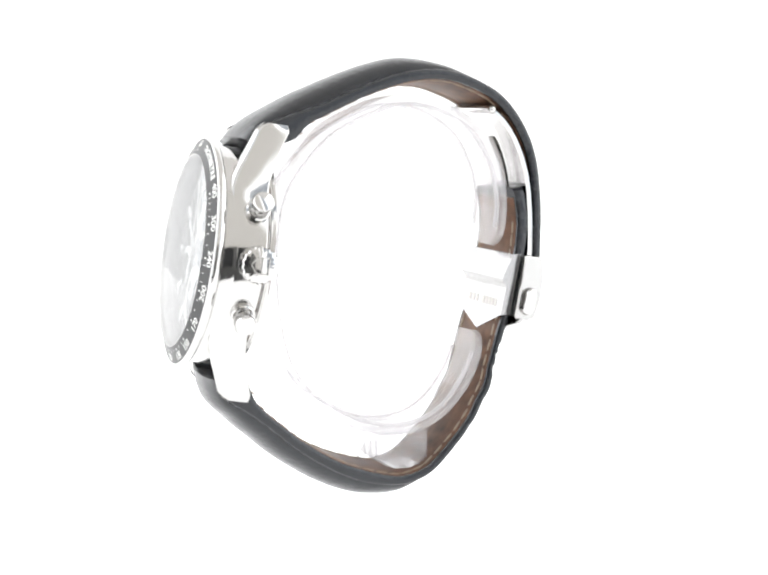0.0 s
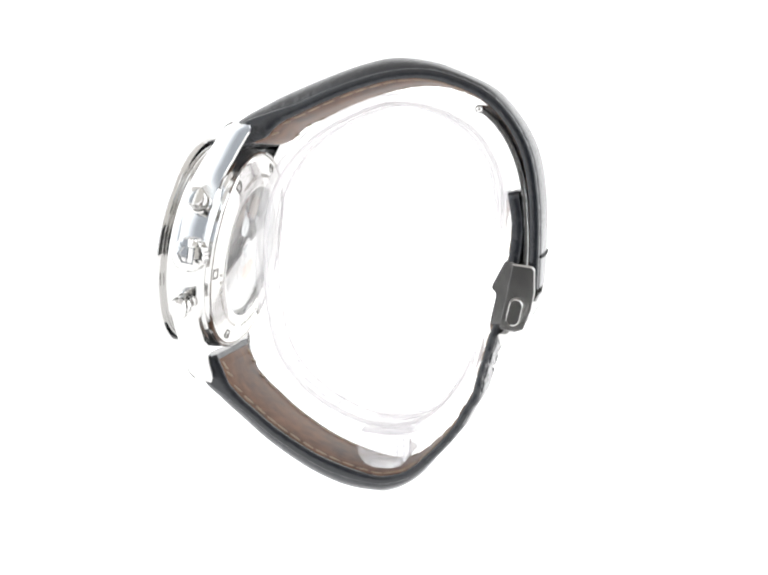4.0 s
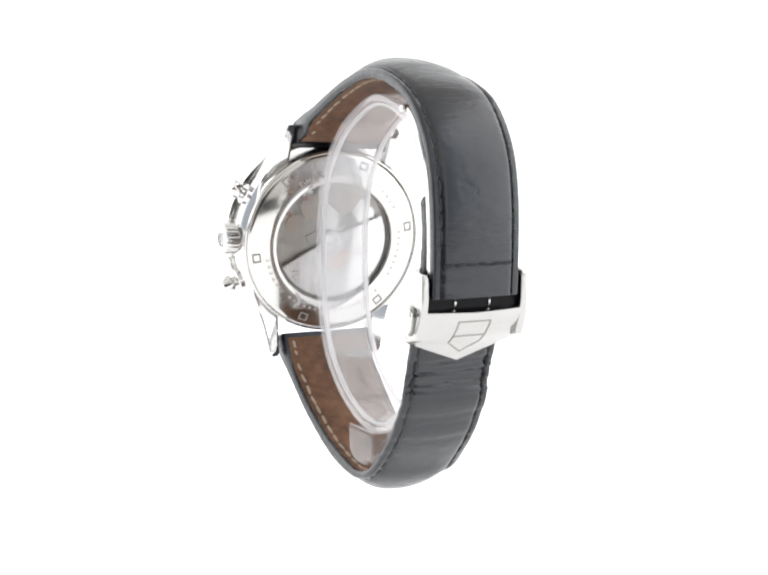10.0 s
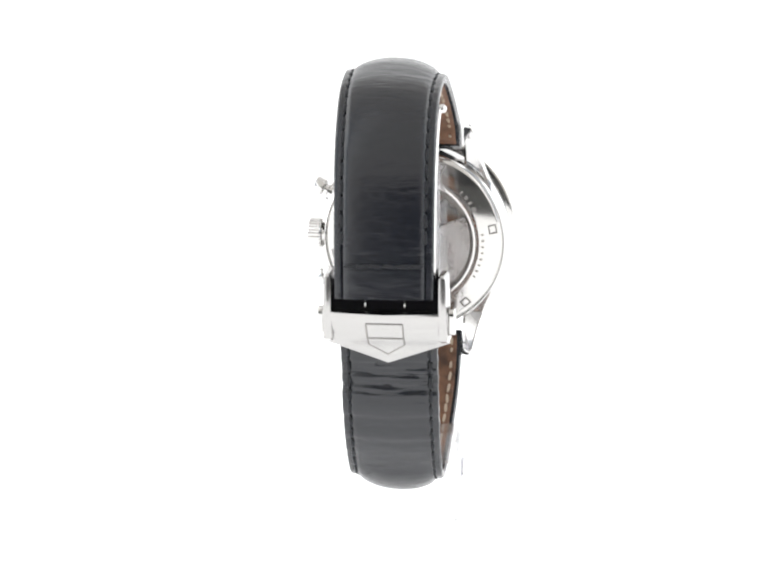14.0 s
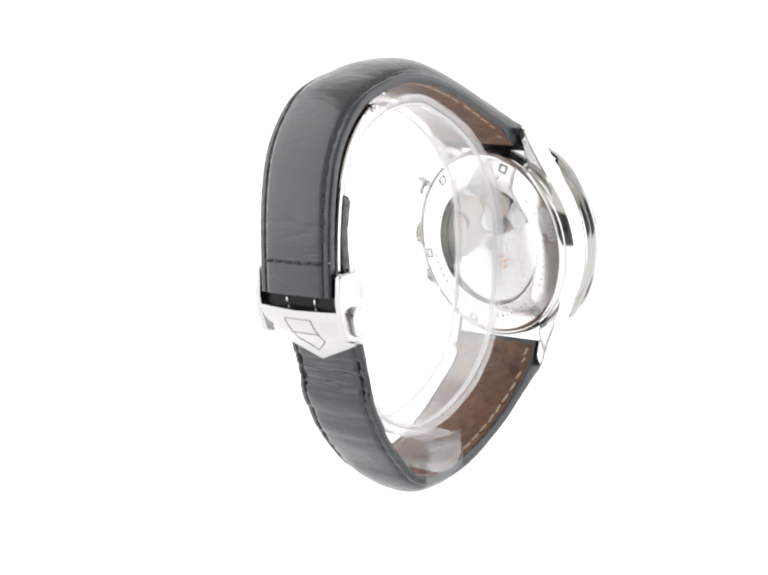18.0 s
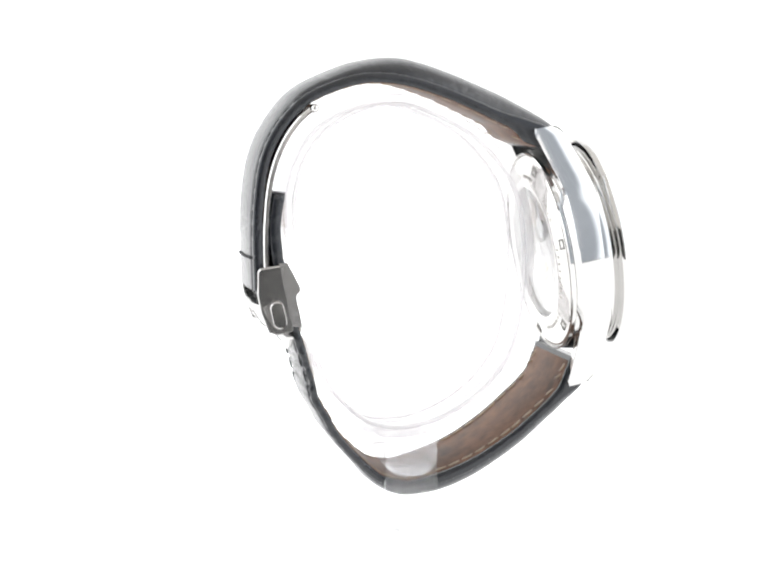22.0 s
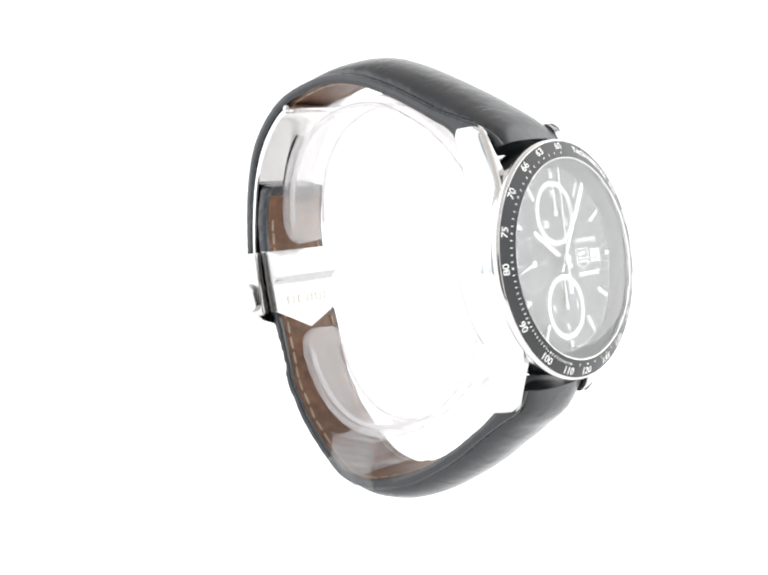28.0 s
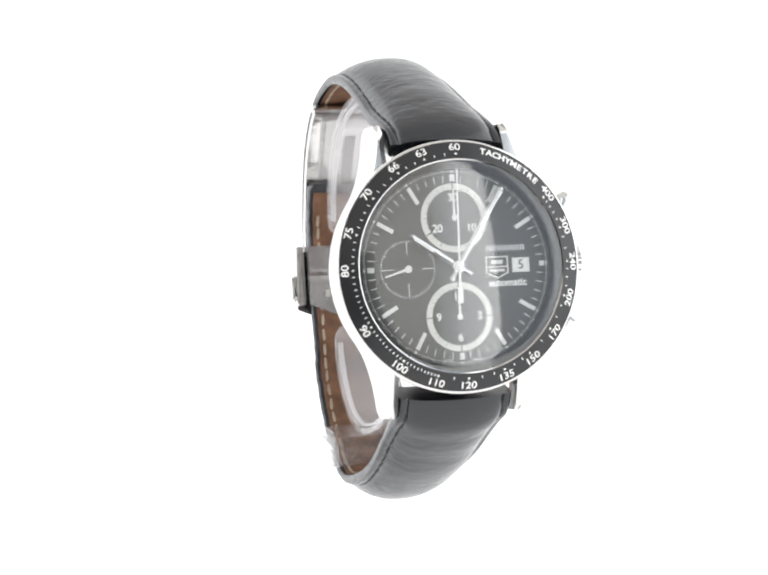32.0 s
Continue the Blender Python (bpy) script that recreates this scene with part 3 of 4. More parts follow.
            rings.append([(-h, y, up), (-h, y, up + 0.1), (0, y, up + 0.1 + 0.3 * h), (h, y, up + 0.1), (h, y, up)])
        bm = loft(rings)
        bm.transform(at(0, 0, z0, deg))
        ob = part(name, bm, STEEL, w, label, FACE, smooth=0)
        bm = slab([(-width * 0.3, length * 0.5), (width * 0.3, length * 0.5), (width * 0.28, length - 0.9), (-width * 0.28, length - 0.9)], up + 0.2, up + 0.29)
        bm.transform(at(0, 0, z0, deg))
        part("lume", bm, WHITE, ob, "white luminous strip", FACE, smooth=0)
        bm = turned([(0, up - 0.02), (1.0, up - 0.02), (1.0, up + 0.25), (0, up + 0.25)], 32, closed=False)
        bm.transform(at(0, 0, z0))
        part("hub", bm, STEEL, ob, "", FACE)
        return ob
    hand("hour_hand", 56.3, 9.5, 0.85, 0.7, "steel baton hour hand")
    hand("minute_hand", -32.6, 15.2, 0.78, 1.1, "steel baton minute hand")
    bm = join([slab([(-0.22, -6.0), (0.22, -6.0), (0.17, 0), (0.1, 15.9), (-0.1, 15.9), (-0.17, 0)], 1.55, 1.68),
               slab([(-0.5, -6.0), (0.5, -6.0), (0.42, -3.4), (-0.42, -3.4)], 1.54, 1.7), turned([(0, 1.4), (0.75, 1.4), (0.75, 1.8), (0.6, 1.9), (0, 1.9)], 32, closed=False)])
    bm.transform(at(0, 0, z0, -1.5))
    part("chronograph_hand", bm, WHITE, w, "thin pale chronograph seconds hand", FACE)


def case_back(w):
    back = part("caseback", turned([(18.9, -9.6), (18.95, -10.3), (18.7, -10.6), (18.4, -10.75), (18.2, -10.9), (17.8, -11.0), (14.3, -11.6), (13.0, -11.75), (12.65, -11.6), (12.6, -10.6), (12.6, -9.6)], 128),
                SATIN, w, "polished steel display caseback", CASE)
    part("groove_ring", turned([(18.82, -10.55), (19.1, -10.3), (19.15, -10.75), (18.9, -10.95)], 128), STEEL, back, "", CASE)
    for k in range(6):
        a = -11 + 60 * k
        bm = join([box(16.0, 16.3, -0.95, 0.95, -11.36, -11.0), box(17.4, 17.7, -0.95, 0.95, -11.12, -10.9),
                   box(16.3, 17.4, -0.95, -0.65, -11.3, -10.95), box(16.3, 17.4, 0.65, 0.95, -11.3, -10.95)])
        bm.transform(at(0, 0, 0, a))
        part("key_notch", bm, ENGRAVED, back, "square opener notch", CASE, smooth=0)
    # engraved legend, as plain bars round the ring
    for a0, n in ((-78, 6), (172, 8)):
        for k in range(n):
            a = a0 + k * 5.2
            bm = box(13.95, 14.9, -0.22, 0.22, -11.6, -11.3)
            bm.transform(at(0, 0, 0, a))
            part("engraved_bar", bm, FAINT, back, "", CASE, smooth=0)
    for word, a0 in (("1860", 133), ("SWISS MADE", 56), ("METERS", -42), ("SAPPHIRE", 226)):
        for k, ch in enumerate(word):
            if ch == " ":
                continue
            a = a0 + k * 5.6
            bm = lettering(ch, 1.75, 0.06)
            bm.transform(Matrix.Rotation(math.pi, 4, "Y"))
            p = polar(14.4, a, -11.53)
            bm.transform(at(p.x, p.y, p.z, a - 90))
            part("engraved_letter", bm, FAINT, back, "", CASE, smooth=0)
    glass = part("caseback_glass", turned([(0, -11.55), (12.6, -11.55), (12.6, -10.9), (0, -10.9)], 64, closed=False), BACKGLASS, w, "clear caseback window", CASE)
    glass.visible_shadow = False
    plate = part("movement", turned([(0, -9.3), (12.55, -9.3), (12.55, -8.6), (0, -8.6)], 64, closed=False), MOVEMENT, w, "dark watch movement with wheels and jewels", CASE)
    rng = random.Random(4)
    for x, y, r, kind in ((4.5, 7.0, 2.6, 0), (-3.0, 8.2, 2.2, 0), (0.5, 4.4, 1.9, 1), (8.4, 3.6, 1.7, 0), (-7.2, 5.4, 2.0, 1), (6.4, 9.0, 0.6, 2), (1.8, 9.6, 0.55, 2), (-5.2, 9.2, 0.5, 2),
                          (9.6, 5.6, 0.5, 2), (-1.2, 6.6, 0.6, 2)):
        n = 48
        bm = slab([((r + (0.14 if q % 2 and kind < 2 else 0)) * math.cos(q * 2 * math.pi / n), (r + (0.14 if q % 2 and kind < 2 else 0)) * math.sin(q * 2 * math.pi / n)) for q in range(n)],
                  -9.75 - 0.1 * rng.random(), -9.2)
        bm.transform(at(x, y, 0))
        part(("wheel", "wheel", "jewel")[kind], bm, (BRASS, STEEL, RUBY)[kind], plate, ("brass gear wheel", "steel gear wheel", "pink jewel bearing")[kind], CASE, smooth=25)
    for k in range(5):
        bm = box(-5.5, 5.5, -0.9, 0.9, -9.6, -9.25, 0.12)
        bm.transform(at(rng.uniform(-5, 5), 2.5 + 1.9 * k, 0, rng.uniform(-60, 60)))
        part("bridge", bm, BRUSHED if k % 2 else MOVEMENT, plate, "", CASE, smooth=0)
    # oscillating weight: half a disc, turned on its bearing
    tip = 27
    out = [(11.9 * math.cos(radians(a)), 11.9 * math.sin(radians(a))) for a in range(180, 361, 6)]
    weight = slab(out + [(2.4, 0.6), (1.6, 1.7), (0, 2.2), (-1.6, 1.7), (-2.4, 0.6)], -10.6, -10.05, 0.08)
    weight.transform(at(0, 0, 0, -tip))
    rotor = part("rotor", weight, ROTOR, w, "silvery half-round winding rotor", CASE, smooth=0)
    bm = turned([(0, -10.8), (1.3, -10.8), (1.5, -10.6), (1.5, -10.0), (0, -10.0)], 32, closed=False)
    part("bearing", bm, STEEL, rotor, "steel ball bearing", CASE)
    for k, half in enumerate((2.4, 3.0, 2.0)):
        bm = box(-half, half, -3.6 - 1.1 * k, -3.1 - 1.1 * k, -10.64, -10.58)
        bm.transform(at(0, 0, 0, -tip))
        part("rotor_print", bm, REDPRINT, rotor, "faded red bar of print", CASE, smooth=0)


def strap(w, name, label, pts, thick, dome, wide, creases=(), steps=84, stitch_end=1.0, cross=False, bare=3.0, short=0.0, lean=((0, 0.0), (100, 0.0)), drift=((0, 0.0), (100, 0.0))):
    """A padded strap along the curve pts (y, z of its outer edge), x across. Returns its part."""
    line, length = spline([(0, y, z) for y, z in pts], steps)
    rows = []
    for i, p in enumerate(line):
        t = (line[min(i + 1, steps - 1)] - line[max(i - 1, 0)]).normalized()
        nrm = Vector((0, t.z, -t.y))
        if nrm.dot(p - Vector((0, -3, 52))) < 0:
            nrm = -nrm
        s = i / (steps - 1) * length
        rows.append((s, p + Vector((ease(s, drift), 0, 0)), t, nrm))
    body, lining = [], []
    for s, p, t, nrm in rows:
        th, dm, hw, tip = ease(s, thick), ease(s, dome), ease(s, wide), ease(s, lean)
        def dip(x):
            if p.y < 8:
                return 0.0
            return sum(-d * (0.85 + 0.45 * noise.noise(Vector((x * 0.22, c, 7.0)))) * math.exp(-((p.z - c - 0.5 * noise.noise(Vector((x * 0.12, c * 1.7, 1.0)))) / wd) ** 2) for c, d, wd in creases)
        hw -= 0.9 * max(0, 1 - (length - s) / 1.4) ** 2 if short else 0
        hw -= 0.12 * abs(dip(9.0)) + 0.04 * math.sin(s * 1.9) * (1 if creases and p.y > 8 else 0)
        prof = [(-1.0, -th * 0.75), (-1.0, -0.4), (-0.985, -0.12), (-0.955, 0.0)]
        ring = [(x * hw, h) for x, h in prof]
        inn = hw - 1.35
        ring += [(-inn - 0.1, 0.03), (-inn + 0.1, -0.26 + 0.08 * dm), (-inn + 0.5, 0.05 + 0.22 * dm)]
        for q in range(1, 18):
            u = -1 + 2 * q / 18
            x = u * (inn - 0.5)
            ring.append((x, 0.05 + dm * (0.22 + 0.78 * (1 - abs(u) ** 2.3) ** 0.8)))
        ring += [(inn - 0.5, 0.05 + 0.22 * dm), (inn - 0.1, -0.26 + 0.08 * dm), (inn + 0.1, 0.03)]
        ring += [(-x * hw, h) for x, h in prof[::-1]]
        ring += [(hw * 0.97, -th), (-hw * 0.97, -th)]
        body.append([p + nrm * (h + (dip(x) if h > -0.5 else 0)) + Vector((x, 0, tip * x)) for x, h in ring])
        lw = hw - 0.95
        lining.append([p + nrm * h + Vector((x, 0, tip * x)) for x, h in ((-lw, -th + 0.05), (lw, -th + 0.05), (lw, -th - 0.03), (lw - 0.3, -th - 0.14), (-lw + 0.3, -th - 0.14), (-lw, -th - 0.03))])
    ob = part(name, loft(body), LEATHER, w, label, smooth=50)
    k0, k1 = max(2, int(bare / length * (steps - 1))), steps - 1 - int(short / length * (steps - 1))
    part("lining", loft(lining[k0:k1]), LINING, ob, "brown leather lining", smooth=40)
    # one stitch each, on a shared mesh
    def thread(nm, mat):
        ring = []
        for u, r in ((-1.15, 0.12), (-0.9, 0.27), (0, 0.33), (0.9, 0.27), (1.15, 0.12)):
            ring.append([(r * math.cos(a), u, 0.55 * r * math.sin(a) - (0.1 if abs(u) > 1 else 0)) for a in (q * math.pi / 3 for q in range(6))])
        bm = loft(ring)
        bm.transform(Matrix.Scale(MM, 4))
        for f in bm.faces:
            f.smooth = True
        me = bpy.data.meshes.new(nm)
        bm.to_mesh(me)
        bm.free()
        me.materials.append(mat)
        return me
    outer, inner = thread("stitch", THREAD), thread("stitch", TAN)
    rng = random.Random(len(name))
    count = int((length - 5) * stitch_end / 2.95)
    for k in range(count):
        s0 = 4.2 + k * 2.95
        i = min(int(s0 / length * (steps - 1)), steps - 2)
        s, p, t, nrm = rows[i]
        th, hw = ease(s, thick), ease(s, wide)
        for sx in (-1, 1):
            for me, h, inset in ((outer, -0.02, 1.35), (inner, -th - 0.15, 2.0)):
                if me is inner and s0 < bare + 1:
                    continue
                st = new("stitch", me)
                st.parent = ob
                c = p + nrm * h + Vector((sx * (hw - inset), 0, ease(s, lean) * sx * (hw - inset)))
                ax = Vector((1, 0, 0)) * rng.uniform(-0.1, 0.1) + t
                ax.normalize()
                xx = ax.cross(nrm).normalized()
                m = Matrix((xx, ax, nrm)).transposed().to_4x4()
                m.translation = c * MM
                st.matrix_local = m
    if cross:
        s = length * stitch_end
        i = min(int(s / length * (steps - 1)), steps - 2)
        s, p, t, nrm = rows[i]
        hw = ease(s, wide)
        for k in range(6):
            x = (k - 2.5) * (2 * hw - 3.4) / 6
            st = new("stitch", outer)
            st.parent = ob
            ax = (Vector((1, 0, 0)) + t * rng.uniform(-0.15, 0.15)).normalized()
            m = Matrix((ax.cross(nrm), ax, nrm)).transposed().to_4x4()
            m.translation = (p + nrm * (0.16 + ease(s, dome) * (0.22 + 0.78 * (1 - abs(x / (hw - 1.85)) ** 2.3) ** 0.8)) + Vector((x, 0, ease(s, lean) * x))) * MM
            st.matrix_local = m
    return ob


def straps(w):
    strap(w, "upper_strap", "black padded leather strap half with dark stitching",
          [(-31.0, 76.6), (-29.4, 78.2), (-26.8, 79.7), (-22.0, 81.3), (-18.0, 82.5), (-13.5, 84.35), (-9.1, 86.1), (-4.7, 87.6), (-0.3, 88.7), (4.1, 89.2), (8.5, 88.95), (12.9, 87.7),
           (17.3, 85.75), (20.4, 83.45), (23.1, 80.3), (25.3, 76.5), (26.7, 72.3), (27.5, 67.0), (27.8, 62.0), (27.8, 56.5), (27.6, 50.2)],
          [(0, 3.0), (4, 4.2), (8, 4.2), (11, 2.8), (13, 2.2), (17, 1.9), (24, 1.75), (100, 1.7)],
          [(0, 1.0), (4, 1.6), (9, 2.5), (15, 3.4), (26, 3.3), (32, 3.2), (41, 1.9), (46, 1.3), (52, 1.1), (60, 0.6), (85, 0.4)],
          [(0, 9.9), (10, 9.9), (30, 9.3), (60, 8.65), (100, 8.45)], steps=96, stitch_end=0.945, cross=True, bare=6.5, lean=[(0, 0.02), (15, 0.045), (45, 0.05), (62, 0.02), (80, -0.01), (100, 0)], drift=[(0, 0.75), (40, 0.3), (75, -0.25), (100, -0.3)])
    strap(w, "lower_strap", "black padded leather strap half, creased near the clasp",
          [(-36.6, 35.0), (-35.8, 32.6), (-34.4, 30.65), (-31.3, 28.5), (-27.5, 25.5), (-23.0, 21.65), (-18.5, 18.5), (-14.0, 15.85), (-9.4, 13.9), (-4.85, 12.8), (-0.3, 12.5), (4.5, 14.0), (8.8, 17.7),
           (13.3, 22.8), (15.3, 26.3), (17.3, 29.8), (18.3, 33.6), (19.3, 37.0), (20.3, 40.5), (21.8, 44.5), (23.3, 50), (24.5, 56), (24.9, 62), (24.0, 67.8)],
          [(0, 4.4), (5, 4.3), (9, 2.2), (13, 1.7), (25, 1.8), (35, 2.0), (44, 1.5), (60, 1.35), (82, 1.5), (92, 2.1), (120, 2.1)],
          [(0, 1.2), (6, 2.6), (12, 3.3), (35, 3.4), (43, 2.9), (50, 1.3), (56, 0.5), (120, 0.25)],
          [(0, 9.9), (10, 9.9), (28, 9.3), (45, 8.9), (70, 8.7), (110, 8.4)],
          creases=((37.9, 0.36, 0.4), (36.9, 0.42, 0.4), (35.7, 0.58, 0.5), (34.7, 0.36, 0.4), (33.6, 0.55, 0.5), (32.5, 0.4, 0.45), (31.0, 0.16, 0.5), (27.5, 0.08, 0.5), (22.5, 0.12, 0.8)), steps=330, stitch_end=0.98,
          bare=1.2, short=1.4, lean=[(0, 0.0), (20, 0.02), (50, 0.02), (70, 0.0)], drift=[(0, 0.75), (45, 0.3), (75, -0.25), (110, -0.3)])


def ribbon(pts, half, thick, n=40, sink=0.0):
    """A flat band along (y, z) points, half its width to each side."""
    line, length = spline([(0, y, z) for y, z in pts], n)
    rings = []
    for i, p in enumerate(line):
        t = (line[min(i + 1, n - 1)] - line[max(i - 1, 0)]).normalized()
        nrm = Vector((0, t.z, -t.y))
        hw = half(i / (n - 1)) if callable(half) else half
        b = min(0.25, thick * 0.3)
        p = p + nrm * sink
        rings.append([p + nrm * h + Vector((x, 0, 0)) for x, h in ((-hw + b, 0), (hw - b, 0), (hw, b), (hw, thick - b), (hw - b, thick), (-hw + b, thick), (-hw, thick - b), (-hw, b))])
    return loft(rings)


def clasp(w):
    # front plate with a V-shaped lower edge
    prof, _ = spline([(0, 26.2, 48.3), (0, 27.2, 48.15), (0, 27.7, 47.5), (0, 27.0, 45.6), (0, 25.3, 43.4), (0, 23.0, 41.5), (0, 21.5, 39.8), (0, 20.5, 37.6)], 40)
    cols = []
    for q in range(25):
        x = -10.8 + 21.6 * q / 24
        zb = 38.2 + abs(x) / 10.8 * 3.9
        pts = []
        for i in range(14):
            zt = 48.3
            z = zt + (zb - zt) * i / 13
            k = min(range(39), key=lambda j: abs((prof[j].z + prof[j + 1].z) / 2 - z))
            f = (z - prof[k].z) / (prof[k + 1].z - prof[k].z + 1e-9)
            pts.append(Vector((x, prof[k].y + (prof[k + 1].y - prof[k].y) * f, z)))
        inner = [p + Vector((0, -2.5, 0)) for p in pts[::-1]]
        rise = -1.1 * (abs(x) / 10.8) ** 2.2 - (0.3 if abs(x) > 10.3 else 0.0)
        cols.append([p + Vector((0, rise, 0)) for p in pts] + inner)
    cover = part("clasp_cover", loft(cols), BRUSHED, w, "brushed steel clasp cover with pointed lower edge", smooth=40)
    # outlined shield engraved on the cover
    sh = [(3.15, 45.95), (-3.15, 45.95), (-3.15, 41.9), (0, 39.9), (3.15, 41.9)]

    def on_cover(x, z):
        k = min(range(39), key=lambda j: abs((prof[j].z + prof[j + 1].z) / 2 - z))
        f = (z - prof[k].z) / (prof[k + 1].z - prof[k].z + 1e-9)
        return Vector((x, prof[k].y + (prof[k + 1].y - prof[k].y) * f + 0.08 - 1.1 * (abs(x) / 10.8) ** 2.2, z))
    lines = list(zip(sh, sh[1:] + sh[:1])) + [((3.15, 43.2), (-3.15, 43.2))]
    for a, b in lines:
        rings = []
        for i in range(9):
            x, z = a[0] + (b[0] - a[0]) * i / 8, a[1] + (b[1] - a[1]) * i / 8
            p = on_cover(x, z)
            d = Vector((b[0] - a[0], 0, b[1] - a[1])).normalized()
            sd = Vector((-d.z, 0, d.x)) * 0.15
            rings.append([p + sd + Vector((0, -0.3, 0)), p + sd, p - sd, p - sd + Vector((0, -0.3, 0))])
        part("shield_line", loft(rings), ENGRAVED, cover, "engraved shield outline", smooth=0)
    # side cheeks
    cheek = [(27.3, 53.9), (26.9, 54.4), (23.4, 54.9), (22.3, 49.0), (21.1, 43.4), (21.4, 42.95), (23.9, 42.4), (25.4, 42.85), (26.8, 46.5), (27.35, 49.8)]
    for sx in (1, -1):
        m = Matrix(((0, 0, 1, 0), (1, 0, 0, 0), (0, 1, 0, 0), (0, 0, 0, 1)))
        bm = slab([(y, z) for y, z in cheek], 9.25, 10.8, 0.3)
        bm.transform(m)
        for v in bm.verts:
            if v.co.x > 10:
                v.co.x -= 0.075 * (v.co.y - 23.5) + 0.02 * (v.co.z - 49)
        if sx < 0:
            bm.transform(Matrix.Scale(-1, 4, (1, 0, 0)))
        side = part("clasp_cheek", bm, BRUSHED, w, "brushed steel clasp side", smooth=25)
        for r, d0, d1, mat, nm in ((1.0, 10.6, 11.9, STEEL, "push_button"), (1.18, 10.75, 10.95, ENGRAVED, "button_gap")):
            out = []
            for q in range(24):
                a = q * math.pi / 12
                yy, zz = 1.22 * r * math.cos(a), 1.22 * r * math.sin(a) + (1.25 if math.sin(a) > 0 else -1.25)
                c, s = math.cos(radians(14)), math.sin(radians(14))
                out.append((23.9 + yy * c - zz * -s, 46.2 - yy * s + zz * c))
            bm = slab(out, d0, d1, 0.2 if nm == "push_button" else 0)
            bm.transform(m)
            if sx < 0:
                bm.transform(Matrix.Scale(-1, 4, (1, 0, 0)))
            part(nm, bm, mat, side, "steel release button" if nm == "push_button" else "", smooth=25)
    part("inner_plate", box(-9.2, 9.2, 25.2, 25.9, 47.6, 53.5, 0.1), BLACK, w, "glossy black plate inside the clasp")
    for sx in (1, -1):
        part("spring_clip", ribbon([(26.05, 49.9), (26.3, 49.2), (26.1, 48.6)], 0.16, 0.15, 8), STEEL, w, "tiny steel spring wire", Matrix.Translation((sx * 3.4, 0, 0)))
    # inner pointed plate, with a ridge across
    pr, _ = spline([(0, 21.9, 55.3), (0, 21.2, 54.0), (0, 20.1, 51.9), (0, 19.45, 50.5), (0, 19.6, 49.9), (0, 20.15, 49.3), (0, 20.1, 48.2), (0, 19.6, 46.0), (0, 19.15, 43.7), (0, 18.6, 41.5), (0, 18.2, 39.0)], 60)
    cols = []
    for q in range(17):
        x = -8.9 + 17.8 * q / 16
        zb = 40.0 + abs(x) / 8.9 * 3.6
        pts = []
        for i in range(30):
            z = 55.1 + (zb - 55.1) * i / 29
            k = min(range(59), key=lambda j: abs((pr[j].z + pr[j + 1].z) / 2 - z))
            f = (z - pr[k].z) / (pr[k + 1].z - pr[k].z + 1e-9)
            pts.append(Vector((x, pr[k].y + (pr[k + 1].y - pr[k].y) * f, z)))
        cols.append(pts + [Vector((x, 20.9 + (p.z - 43) * 0.2, p.z)) for p in pts[::-1]])
    plate = part("inner_cover", loft(cols), INNER, w, "polished inner clasp plate with a V-shaped tip", smooth=40)
    for k, x in enumerate((-5.2, -3.6, -2.0, 0.6, 1.9, 3.2, 4.5, 5.8)):
        part("engraved_bar", box(-0.45, 0.45, -0.04, 0.3, -0.75, 0.75), FAINT, plate, "", pose(x, 19.52, 45.65, -11, 0, 0), smooth=0)
    # folding arm under the upper strap
    arm = part("folding_arm", ribbon([(16.9, 83.1), (19.6, 80.9), (22.2, 77.4), (24.2, 73.0), (25.4, 68.0), (25.95, 62), (26.05, 57), (25.9, 53.5)], 8.6, 1.0, 40), STEEL, w, "curved polished steel clasp arm", smooth=40)
    part("arm_groove", ribbon([(21.0, 77.2), (23.1, 72.6), (24.3, 67.8), (24.85, 62)], 1.1, 0.12, 24), ENGRAVED, arm, "long slot in the arm", smooth=40)
    bm = turned([(0, -9.5), (0.4, -9.4), (0.7, -9.1), (0.8, -8.7), (0.8, 8.7), (0.7, 9.1), (0.4, 9.4), (0, 9.5)], 24, closed=False)
    part("hinge_pin", bm, STEEL, arm, "steel hinge barrel", Matrix.Translation((0, 16.75, 82.4)) @ Matrix.Rotation(radians(90), 4, "Y"))


def wristwatch():
    w = thing("wristwatch", "steel chronograph wristwatch with black dial and black leather strap", "wristwatch")
    watch_case(w)
    dial_face(w)
    case_back(w)
    straps(w)
    before = set(w.children)
    clasp(w)
    for ob in set(w.children) - before:
        ob.location.x = -0.35 * MM
    return w


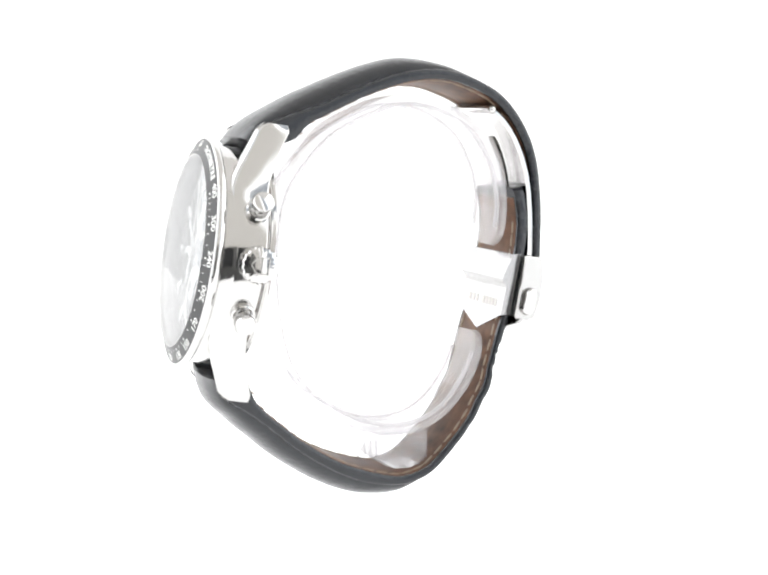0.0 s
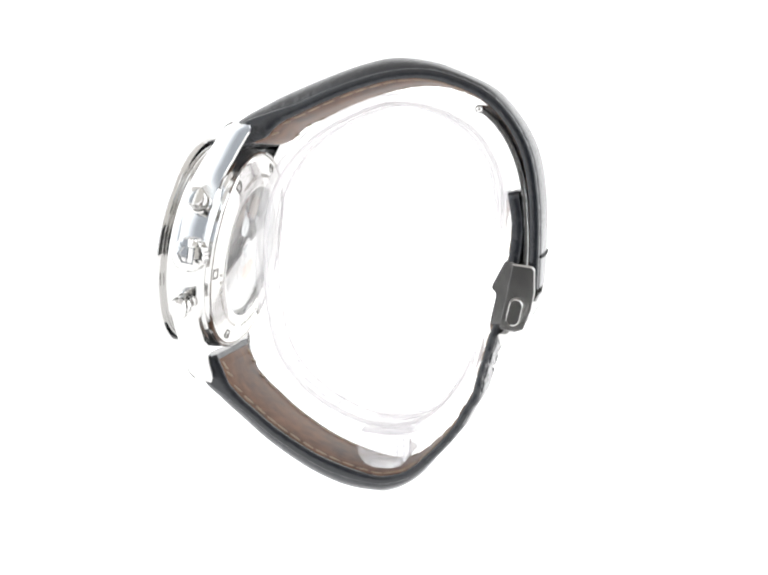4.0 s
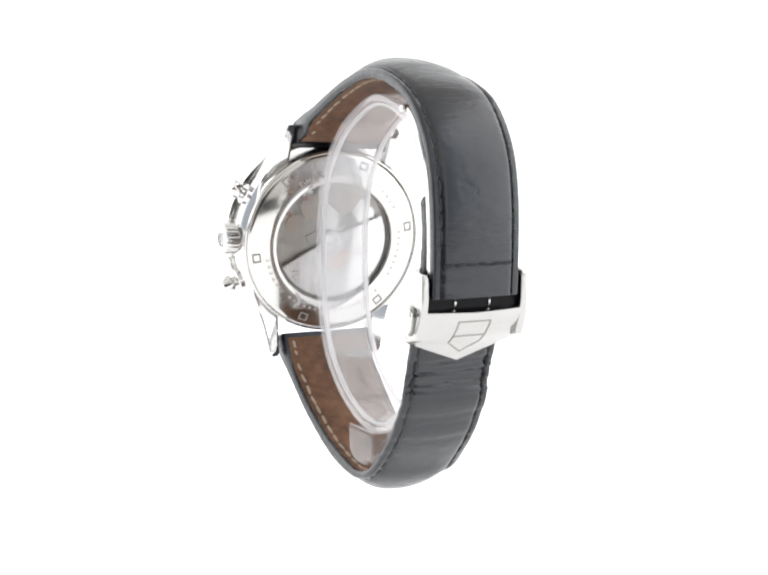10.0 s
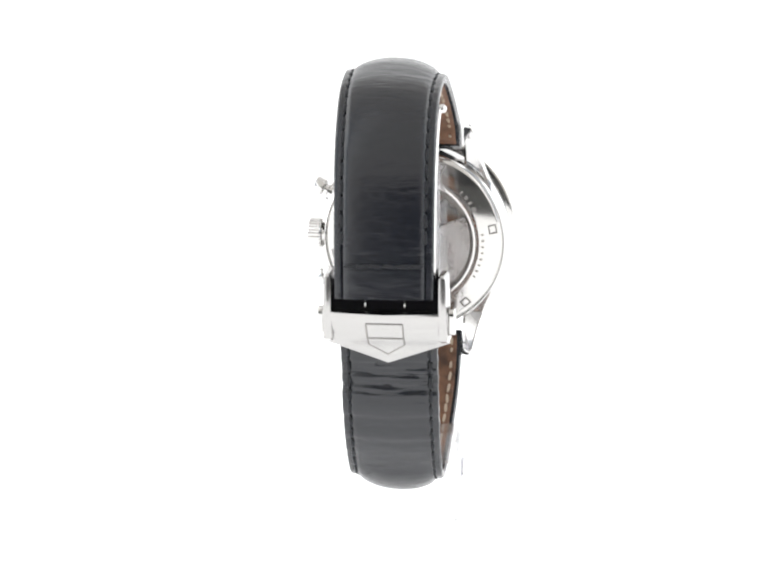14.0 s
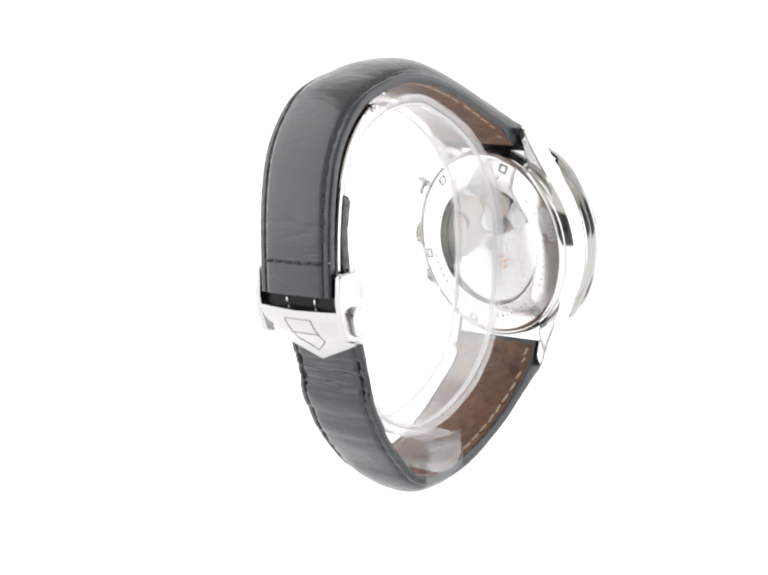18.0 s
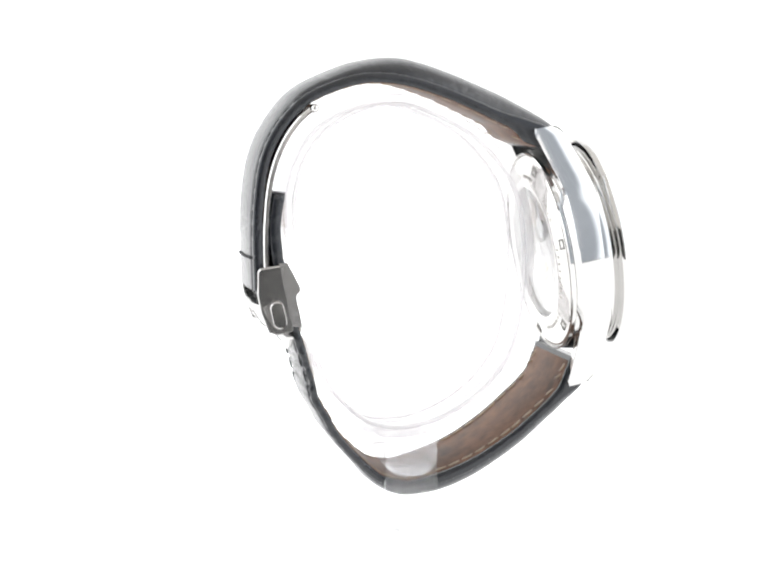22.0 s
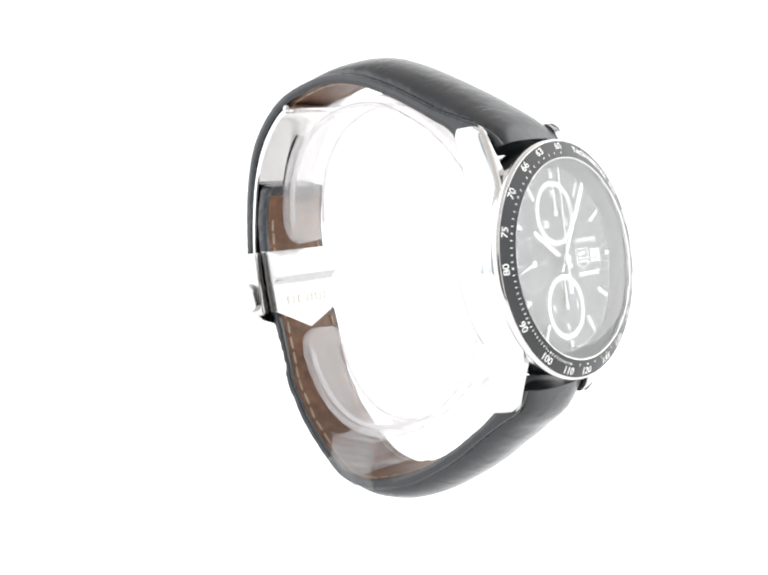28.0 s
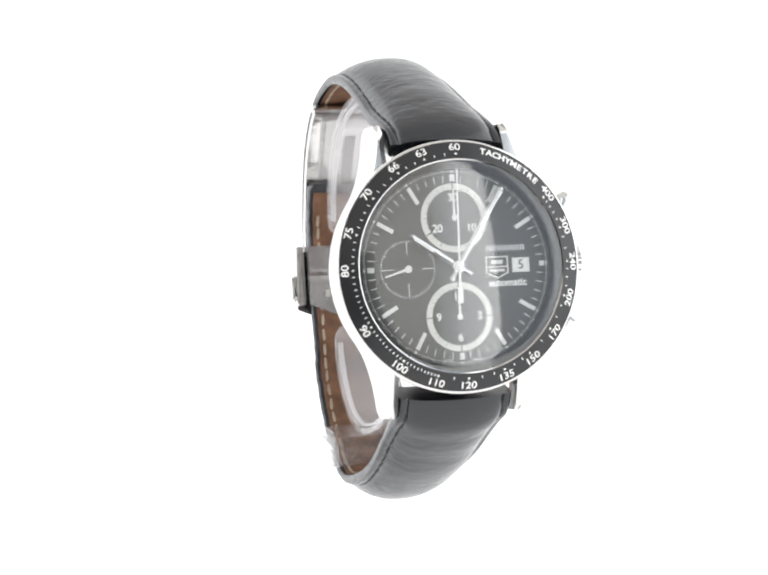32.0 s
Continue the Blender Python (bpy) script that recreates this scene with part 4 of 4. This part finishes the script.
# ---- the clear holder ----
def holder():
    h = thing("watch_stand", "clear acrylic cuff holding up the closed watch", "watch stand")
    pts = [(20.2, 56.3), (21.3, 60), (21.5, 66), (19.8, 73), (15.6, 79.4), (8.4, 83.8), (0, 85.2), (-8, 82.8), (-15.5, 78.6), (-21, 73), (-24.4, 67), (-25.9, 59), (-25.9, 49), (-24.6, 40),
           (-22, 33.5), (-16.6, 27.5), (-9.2, 23.2), (-2, 21.4), (4.3, 22.0), (9.0, 24.4), (12.6, 28.0), (15.1, 32.0), (16.5, 35.6), (17.2, 39.8)]

    def width(u):
        e = min(u, 1 - u) * 160
        return 5.6 if e > 4 else 2.6 + 3.0 * math.sqrt(max(0, 1 - ((4 - e) / 4) ** 2))
    cuff = part("cuff", ribbon(pts[::-1], width, 1.5, 220), CUFF, h, "open clear plastic cuff ring", Matrix.Translation((0.4, 0, 0)), smooth=40)
    # a raised rail along each edge, and low bars across the front of the floor
    for sx in (-1, 1):
        part("rail", ribbon(pts[::-1][1:-1], 0.5, 0.7, 180, sink=1.5), RAIL, cuff, "raised clear rail", Matrix.Translation((0.4 + sx * 4.75, 0, 0)), smooth=40)
    for y, z, half, deg in ((-20.3, 33.0, 4.1, 52), (-11.3, 25.9, 4.1, 32)):
        part("floor_bar", box(-half, half, -0.4, 0.4, -0.3, 0.4, 0.1), RIB, cuff, "low clear bar across the cuff", pose(0.4, y, z, -deg, 0, 0))
    part("floor_bar", box(-0.4, 0.4, -3.0, 3.0, -0.3, 0.35, 0.1), RIB, cuff, "low clear bar along the cuff", pose(0.4, -15.8, 28.9, -42, 0, 0))
    out = [(-5.7, 21.9), (-5.6, 18.2), (-4.5, 16.3), (-2.5, 15.5), (0.5, 15.4), (2.7, 16.0), (4.1, 17.6), (4.2, 21.9)]
    m = Matrix(((0, 0, 1, 0), (1, 0, 0, 0), (0, 1, 0, 0), (0, 0, 0, 1)))
    bm = slab(out, -11.2, 8.2, 0.3)
    saddle = part("saddle", bm, BLOCK, h, "clear block under the cuff", m, smooth=30)
    for k in range(5):
        for x in (-11.37, 8.21):
            part("rib", box(x, x + 0.16, -5.0, 4.0, 17.3 + 1.25 * k, 17.62 + 1.25 * k, 0.04), RIB, saddle, "thin moulded rib")
    bm = slab([(-5.4, 20.5), (-5.4, 13.0), (-1.0, 12.4), (4.3, 13.0), (4.3, 20.5)], -11.9, -10.6, 0.2)
    tab = part("side_tab", bm, TAB, h, "clear tab beside the strap", m, smooth=30)
    for y in (-1.9, -0.6, 0.7, 2.0):
        part("rib", box(-12.25, -11.85, y - 0.2, y + 0.2, 12.9, 16.6, 0.06), RIB, tab, "thin moulded rib")
    # added bars stand in for faint glints on the clear base edges
    for y0, y1 in ((-5.6, -2.8), (1.4, 4.0)):
        part("glint_bar", box(-11.6, -10.4, y0, y1, 5.0, 5.7, 0.15), FOOT, h, "faint tinted bar standing in for a base-edge glint")
        part("glint_bar", box(7.4, 8.6, y0, y1, 5.0, 5.7, 0.15), FOOT, h, "faint tinted bar standing in for a base-edge glint")
    bm = slab([(-3.2, 13.5), (-3.2, 1.5), (2.2, 1.5), (2.2, 13.5)], -11.7, -10.8, 0.2)
    part("stem", bm, FILM, h, "thin clear stem", m, smooth=30)
    part("base", box(-13.5, 13.5, -9, 8, 0.3, 2.0, 0.5), FILM, h, "thin clear base plate", smooth=30)
    return h


studio()
WATCH = wristwatch()
STAND = holder()


def motions():
    rows = [(t, pose(0, 0, 0, 0, 0, a) @ Matrix.Translation((-1.58 * MM, 0.29 * MM, 0))) for t, a in TURN]
    walk(WATCH, rows)
    walk(STAND, rows)


motions()
